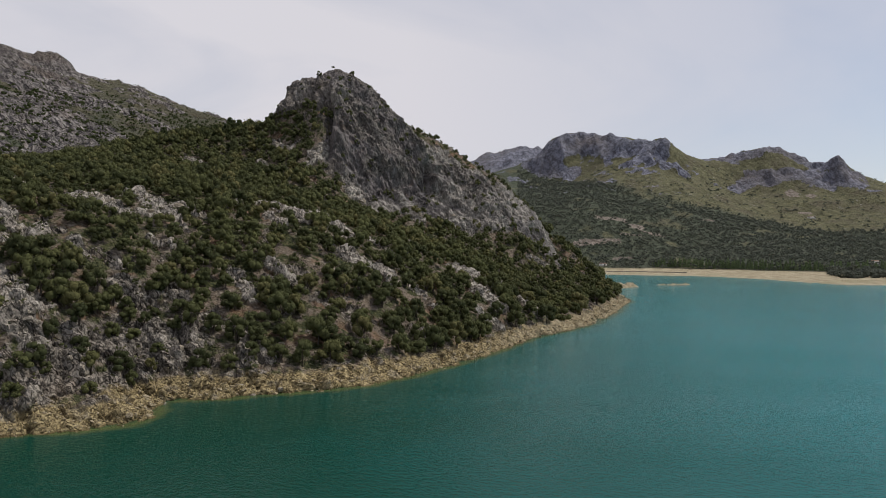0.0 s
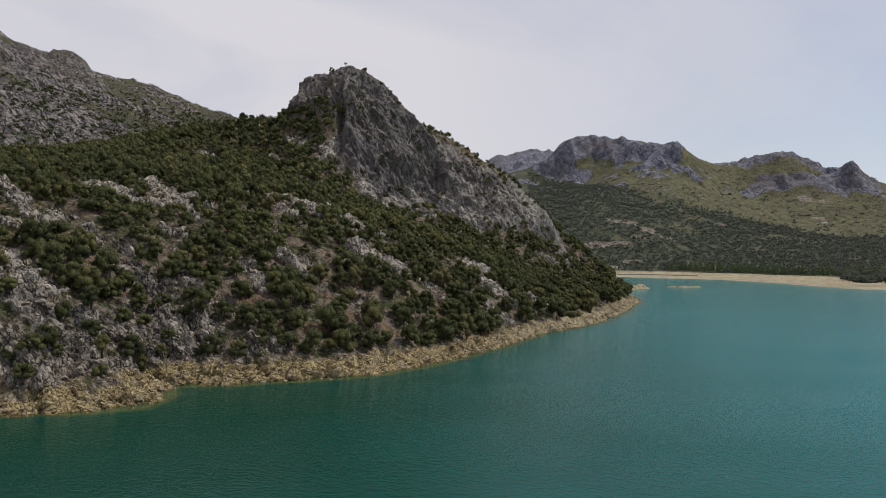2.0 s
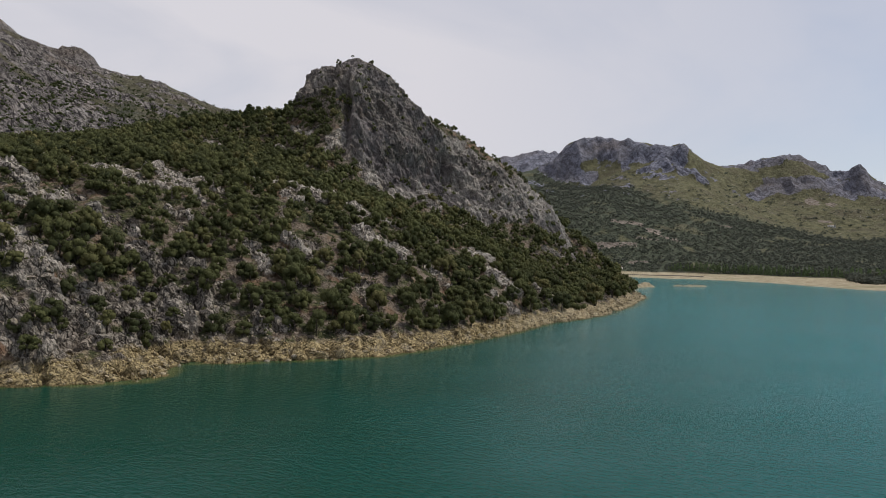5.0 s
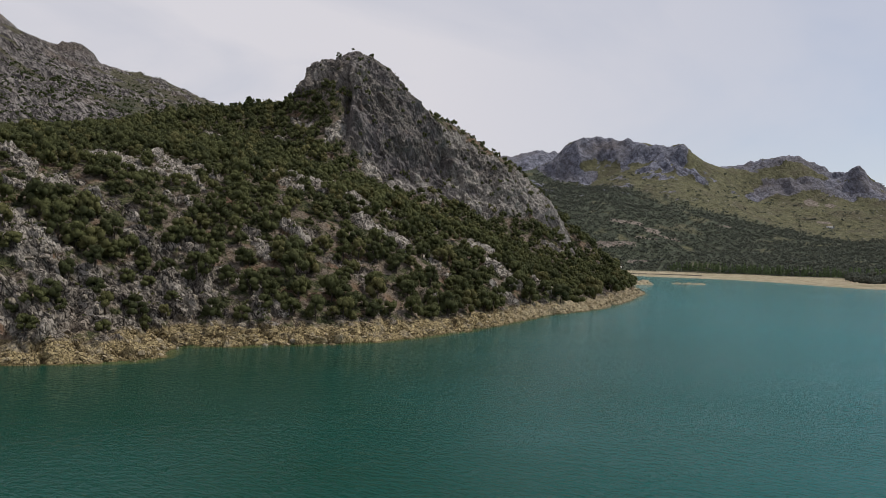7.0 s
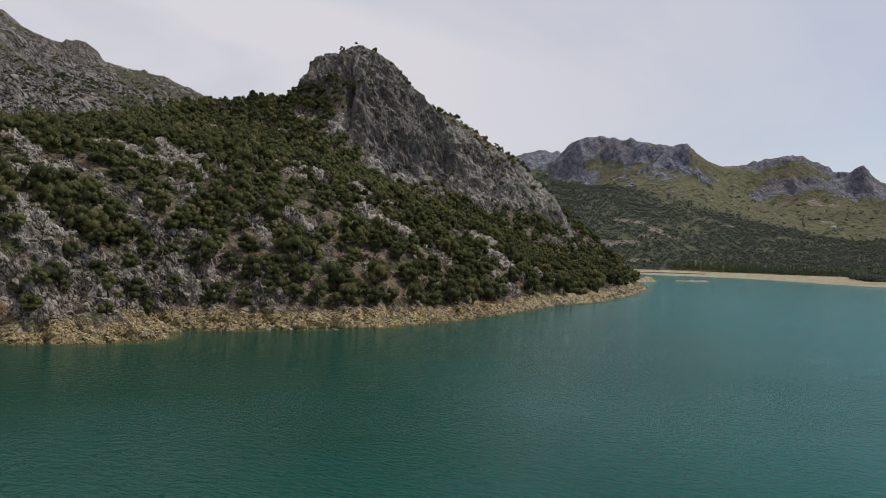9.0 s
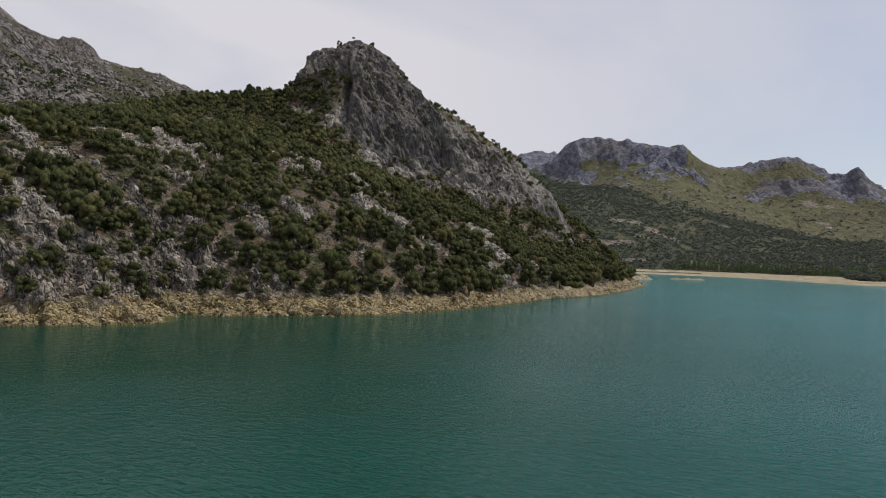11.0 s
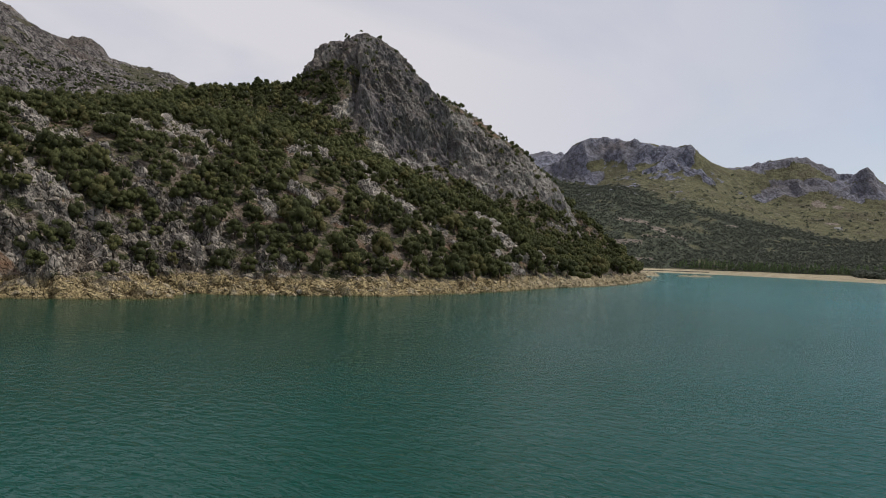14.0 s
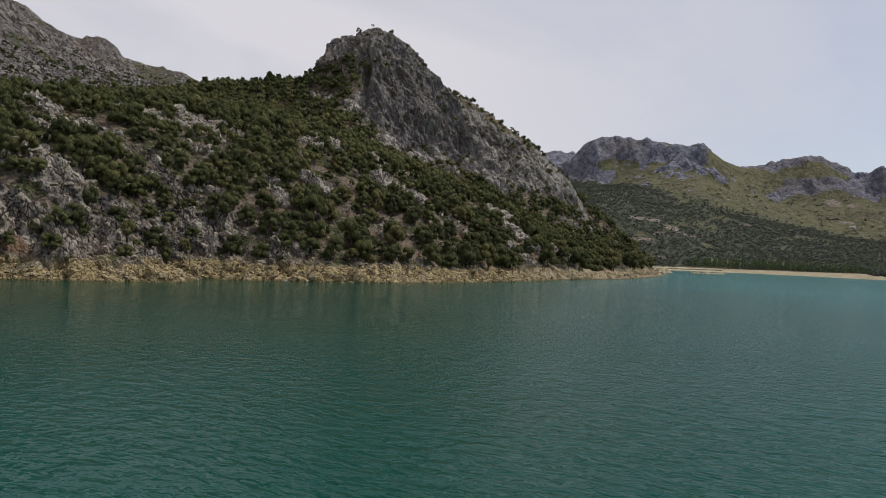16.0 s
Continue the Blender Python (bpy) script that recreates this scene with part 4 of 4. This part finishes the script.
oak_mid = [oak_crown(9, ICO1, 225, 0.10) for _ in range(10)]
oak_far = [oak_crown(7, ICO1, 112, 0.125) for _ in range(8)]
for shapes, sel, label in ((oak_mid, rest[py[rest] < 275], "dense evergreen holm oak wood on the lower hill"),
                           (oak_far, rest[py[rest] >= 275], "dense evergreen holm oak wood on the upper hill")):
    spread(shapes, OAK, places[sel] - [0, 0, 0.25], rng.uniform(0, 6.28, len(sel)), np.stack([radius[sel], tall[sel]], 1),
           rng.uniform(size=len(sel)), "oak_wood", label, "woodland")

# low scrub between the trees
sx, sy = jittered(-200, 140, 120, 480, 3.3)
sz = hill_height(sx, sy)
keep = (sz > 6) & (rng.uniform(size=len(sx)) < np.where(sy < 250, 0.6, 0.15)) & (sx > -0.78 * sy)
sx, sy = sx[keep], sy[keep]
px, py, pz, _ = hill_place(sx, sy)
n = len(px)
size = rng.triangular(0.35, 0.6, 1.5, n)
bush = [oak_crown(3, ICO1, 27, 0.2) for _ in range(6)]
spread(bush, OAK, np.stack([px, py, pz - 0.35 * size], 1), rng.uniform(0, 6.28, n), np.stack([size, size], 1), rng.uniform(size=n),
       "scrub", "low evergreen scrub among the rocks", "shrubs")

# ---- pines on the saddle and the lone tree on the peak ----
PINE_GROUP = "pines along the saddle"
pine_at = []
for i in range(22):
    u = rng.uniform(0, 1)
    pine_at.append((-196 + 92 * u, 385 + 39 * u + rng.uniform(-6, 4), rng.triangular(5.0, 6.5, 10.0)))
pines = []
for i, (x, y, h) in enumerate(pine_at):
    a, b, c, _ = hill_place(np.array([x]), np.array([y]))
    m = Matrix.LocRotScale((a[0], b[0], c[0] - 0.2), Euler((0, 0, rng.uniform(0, 6.28))), None)
    if i < 4:
        tree = thing("pine_tree", "dark ragged pine standing on the wooded saddle", "tree", PINE_GROUP)
        part("trunk", limb((0, 0, -0.03), (0, 0, 0.9), 0.03, 0.006, 6), BARK, tree)
        part("crown", pine_crown(8, 280, 0.07, 0.42, 0.45), PINE, tree, "ragged needle crown")
        tree.matrix_basis = m
        pines.append(tree)
    else:
        tree = copy_thing(pines[i % 4], m)
    tree.scale = (h, h, h)
a, b, c, _ = hill_place(np.array([-68.5]), np.array([425.0]))
lone = thing("summit_tree", "small wind-bent tree alone on the summit", "tree")
part("trunk", join_parts([limb((0, 0, -0.3), (0.15, 0, 1.6), 0.10, 0.07), limb((0.15, 0, 1.5), (0.6, 0, 2.1), 0.06, 0.03)]), BARK, lone)
v, f = oak_crown(6, ICO1, 90, 0.16)
part("crown", (v * [1.3, 1.0, 0.8] + [0.2, 0, 1.2], f), OAK, lone, "flat dark crown")
lone.matrix_basis = pose(a[0], b[0], c[0])

# ---- woods across the lake ----
wx, wy = jittered(100, 1300, 800, 2050, 8.6)
wz = far_height(wx, wy)
cliff, wood, beach, scree = far_fields(wx, wy, wz)
cliff = cliff - 0.3 * (wz < 200)
keep = (rng.uniform(size=len(wx)) < np.maximum(wood * 0.95, 0.085 * (wz < 260))) & (scree < 0.5) & (wz > 2.5) & (cliff < 0.6) & (beach < 0.5) & (wx < 0.66 * wy) & (wx > 0.11 * wy)
px, py, pz, _ = far_place(wx[keep], wy[keep])
n = len(px)
w = rng.uniform(3.4, 6.2, n)
clump = [oak_crown(3, ICO1, 9, 0.3) for _ in range(8)]
spread(clump, WOOD_HAZED, np.stack([px, py, pz - 0.8], 1), rng.uniform(0, 6.28, n), np.stack([w, w * rng.uniform(0.65, 1.1, n)], 1),
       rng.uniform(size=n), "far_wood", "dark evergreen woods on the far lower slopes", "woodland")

# scattered shrubs on the mountain beyond the saddle
lx, ly = jittered(-760, -200, 560, 1330, 7.6)
lz = left_height(lx, ly)
cliff, wood = left_fields(lx, ly, lz)
keep = rng.uniform(size=len(lx)) < 0.2 + 0.75 * wood + 0.25 * (1 - smooth(lz, 170, 280))
px, py, pz, _ = left_place(lx[keep], ly[keep])
n = len(px)
w = rng.triangular(0.9, 1.8, 6.5, n) * (1 - 0.55 * smooth(pz, 230, 320))
spread([oak_crown(2, ICO1, 4, 0.35) for _ in range(6)], PINE, np.stack([px, py, pz - 0.6], 1), rng.uniform(0, 6.28, n), np.stack([w, w], 1), rng.uniform(size=n),
       "mountain_scrub", "scattered dark shrubs on the bare mountain", "shrubs")

# ---- stones of the shore ----
STONE_GROUP = "boulders along the waterline"
stones = [raw_mesh("shore_boulder", *stone(ICO2), TAN_STONE, False) for _ in range(10)]
line = along(SHORE[3:22], 0.9)
picked = rng.choice(len(line), 240, replace=False)
for k in picked:
    x, y = line[k][0] - rng.uniform(-0.5, 7) * 0.7, line[k][1] + rng.uniform(-0.5, 7) * 0.6
    a, b, c, _ = hill_place(np.array([x]), np.array([y]))
    r = rng.uniform(0.45, 1.25)
    ob = tagged(new("shore_boulder", stones[k % 10]), "angular bleached tan boulder at the waterline", "rock", STONE_GROUP)
    ob.matrix_basis = Matrix.LocRotScale((a[0], b[0], c[0] + 0.05), Euler((rng.uniform(-0.3, 0.3), rng.uniform(-0.3, 0.3), rng.uniform(0, 6.28))), (r, r, r))
gx, gy = jittered(-125, 145, 130, 500, 1.5)
gz = hill_height(gx, gy)
keep = (gz > -0.3) & (gz < 7) & (rng.uniform(size=len(gx)) < 0.75 - 0.5 * smooth(gx, 5, 45))
px, py, pz, _ = hill_place(gx[keep], gy[keep])
n = len(px)
w = rng.uniform(0.18, 0.62, n) ** 1.0
spread([stone(ICO1) for _ in range(10)], TAN_STONE, np.stack([px, py, pz], 1), rng.uniform(0, 6.28, n), np.stack([w, w], 1),
       rng.uniform(size=n), "shore_rubble", "bleached rubble on the bare drawdown shore", "stones")


# ---- limestone blocks on the ledges and along the foot of the slope ----
BLOCK_GROUP = "limestone blocks on the ledges"
blocks_made = [raw_mesh("limestone_block", *stone(ICO2, 0.85), GREY_STONE, False) for _ in range(12)]


def set_block(x, y, r, label):
    a, b, c, _ = hill_place(np.array([x]), np.array([y]))
    ob = tagged(new("limestone_block", blocks_made[int(rng.integers(12))]), label, "rock", BLOCK_GROUP)
    turn = Euler((rng.uniform(-0.35, 0.1), rng.uniform(0.1, 0.6), rng.uniform(-0.7, 0.3)))
    ob.matrix_basis = Matrix.LocRotScale((a[0], b[0], c[0] - 0.45 * r), turn, (r * 1.35, r, r))


for ax, ay, bx, by, w in OUTCROPS:
    for _ in range(int(2 + 0.14 * w * math.dist((ax, ay), (bx, by)) ** 0.7)):
        u, v = rng.uniform(0, 1), rng.uniform(-0.7, 0.7, 2) * w
        set_block(ax + (bx - ax) * u + v[0], ay + (by - ay) * u + v[1], rng.uniform(0.7, 1.9), "pale weathered limestone block on a bare ledge")
for _ in range(70):
    x = rng.uniform(-124, -30)
    set_block(x, 150 + 0.62 * (x + 75) * (x > -75) + rng.uniform(8, 34), rng.uniform(0.7, 1.9), "grey fissured limestone block on the stony slope")

# ---- poplars and alders behind the beach ----
ROW_GROUP = "trees in rows behind the beach"
back = along([(345, 1122), (400, 1090), (470, 1018), (530, 958), (600, 905)], 3.4)
poplars = []
for i, (x, y) in enumerate(back + [(p[0] + 8, p[1] + 14) for p in back[::2]]):
    x, y = x + rng.uniform(-2, 2), y + rng.uniform(-3, 6)
    a, b, c, _ = far_place(np.array([x]), np.array([y]))
    h = rng.uniform(8, 15.5)
    m = Matrix.LocRotScale((a[0], b[0], c[0] - 0.2), Euler((0, 0, rng.uniform(0, 6.28))), None)
    if i < 4:
        tree = thing("poplar_tree", "slender fresh green poplar in a planted row", "tree", ROW_GROUP)
        part("trunk", limb((0, 0, -0.03), (0, 0, 0.85), 0.018, 0.005, 5), BARK, tree)
        part("crown", pine_crown(6, 150, 0.07, 0.22), POPLAR, tree, "narrow leafy crown")
        tree.matrix_basis = m
        poplars.append(tree)
    else:
        tree = copy_thing(poplars[i % 4], m)
    tree.scale = (h, h, h)
CLUMP_GROUP = "broad trees on the beach point"
for i in range(120):
    u, v = rng.uniform(0, 1) ** 1.2, rng.uniform(0, 1) ** 1.4
    x, y = 462 + u * 190 + v * 60, 790 + v * 150 + rng.uniform(-6, 6)
    a, b, c, _ = far_place(np.array([x]), np.array([y]))
    m = Matrix.LocRotScale((a[0], b[0], c[0] - 3.2), Euler((0, 0, rng.uniform(0, 6.28))), None)
    if i == 0:
        first = thing("broad_tree", "dark broad tree standing on the sandy point", "tree", CLUMP_GROUP)
        part("trunk", limb((0, 0, 0.1), (0, 0, 0.8), 0.07, 0.03, 5), BARK, first)
        part("crown", oak_crown(9, ICO1, 90, 0.17), WOOD_HAZED, first, "rounded dark crown")
        first.matrix_basis = m
        tree = first
    else:
        tree = copy_thing(first, m)
    w = rng.uniform(4.8, 7.5)
    tree.scale = (w, w, rng.uniform(6.0, 8.5))

# ---- islet and outcrops in the lake ----


def rock_mound(name, path, width, height, label, stones_n):
    """A low ridge of broken rock that rises from the water along a path."""
    c = np.array(along(path, 0.8))
    xs, ys = np.arange(c[:, 0].min() - width, c[:, 0].max() + width, 0.7), np.arange(c[:, 1].min() - width, c[:, 1].max() + width, 0.7)
    x, y = (g.ravel() for g in np.meshgrid(xs, ys))
    near = dist_to(path, x, y) + 1.6 * fbm(x, y, 0, 6, 3)
    z = height * (1 - smooth(near, 0, width)) * (0.75 + 0.6 * fbm(x, y, 0, 5, 4, True)) - 0.7
    nx, ny = len(xs), len(ys)
    idx = np.arange(nx * ny).reshape(ny, nx)
    quads = np.stack([idx[:-1, :-1], idx[:-1, 1:], idx[1:, 1:], idx[1:, :-1]], -1).reshape(-1, 4)
    quads = quads[(z[quads].max(1) > -0.65)]
    ob = raw_mesh(name, np.stack([x, y, z], 1), quads, TAN_STONE)
    tagged(ob, label, "rock")
    for k in range(stones_n):
        p = c[int(rng.integers(len(c)))] + rng.uniform(-0.4, 0.4, 2) * width
        r = rng.uniform(0.5, 1.3)
        part("stone", stones[k % 10], TAN_STONE, ob).matrix_basis = Matrix.LocRotScale((p[0], p[1], height * 0.45), Euler((0.2, 0.1, rng.uniform(0, 6.28))), (r, r, r))
    return ob


rock_mound("islet", [(222, 700), (232, 697), (240, 700), (252, 704)], 5.0, 2.2, "low tan rocky islet rising from the lake", 30)
rock_mound("rock_outcrop", [(150, 640), (168, 655), (184, 668)], 9.0, 4.6, "pale bare rock spit at the water's edge", 16)

# ---- buildings and wall on the far shore ----


def box(x0, y0, z0, x1, y1, z1):
    v = np.array([(x, y, z) for z in (z0, z1) for y in (y0, y1) for x in (x0, x1)], float)
    f = np.array([(0, 2, 3, 1), (4, 5, 7, 6), (0, 1, 5, 4), (2, 6, 7, 3), (0, 4, 6, 2), (1, 3, 7, 5)])
    return v, np.concatenate([f[:, [0, 1, 2]], f[:, [0, 2, 3]]])


def small_house(x, y, w, d, h, turn, label, pitch=1.6):
    a, b, c, _ = far_place(np.array([x]), np.array([y]))
    house = thing("house", label, "house")
    part("wall", box(-w / 2, -d / 2, -1.5, w / 2, d / 2, h), PLASTER, house)
    o = 0.4
    v = np.array([(-w / 2 - o, -d / 2 - o, h), (w / 2 + o, -d / 2 - o, h), (w / 2 + o, d / 2 + o, h), (-w / 2 - o, d / 2 + o, h),
                  (-w / 2 - o, 0, h + pitch), (w / 2 + o, 0, h + pitch)])
    f = np.array([(0, 1, 5), (0, 5, 4), (2, 3, 4), (2, 4, 5), (3, 0, 4), (1, 2, 5), (0, 3, 2), (0, 2, 1)])
    part("roof", (v, f), TILES, house, "low pale tiled roof")
    part("door", box(-0.5, -d / 2 - 0.06, 0, 0.5, -d / 2 + 0.05, 2.1), BARK, house)
    for k in (-0.32, 0.32):
        window = part("window", box(k * w - 0.5, -d / 2 - 0.05, 1.0, k * w + 0.5, -d / 2 + 0.05, 2.2), DARK_GLASS, house)
        part("window_sill", box(k * w - 0.6, -d / 2 - 0.16, 0.9, k * w + 0.6, -d / 2 + 0.04, 0.99), MASONRY, window)
    house.matrix_basis = pose(a[0], b[0], c[0], 0, 0, turn)


small_house(867, 1605, 16, 8, 4.2, -12, "white farmhouse among trees on the far slope")
small_house(228, 1128, 13, 6, 3.2, 8, "low white shed behind the far shore")
small_house(270, 1150, 12, 6, 3.4, 15, "low pale stone hut behind the far shore")
small_house(640, 1010, 9, 6, 3.4, -20, "small pale hut beside the far wood")


def low_wall(path, label):
    wall = thing("stone_wall", label, "wall")
    pts = along(path, 3.0)
    for p, q in zip(pts, pts[1:]):
        a, b, c, _ = far_place(np.array([(p[0] + q[0]) / 2]), np.array([(p[1] + q[1]) / 2]))
        ang = math.degrees(math.atan2(q[1] - p[1], q[0] - p[0]))
        l = math.dist(p, q) / 2
        part("block_course", box(-l, -0.5, -0.8, l, 0.5, rng.uniform(1.0, 1.3)), MASONRY, wall).matrix_basis = pose(a[0], b[0], c[0], 0, 0, ang)


low_wall([(255, 1060), (300, 1030), (352, 985)], "low dark masonry wall across the beach")
low_wall([(232, 1010), (262, 1075)], "short masonry ramp wall on the beach")
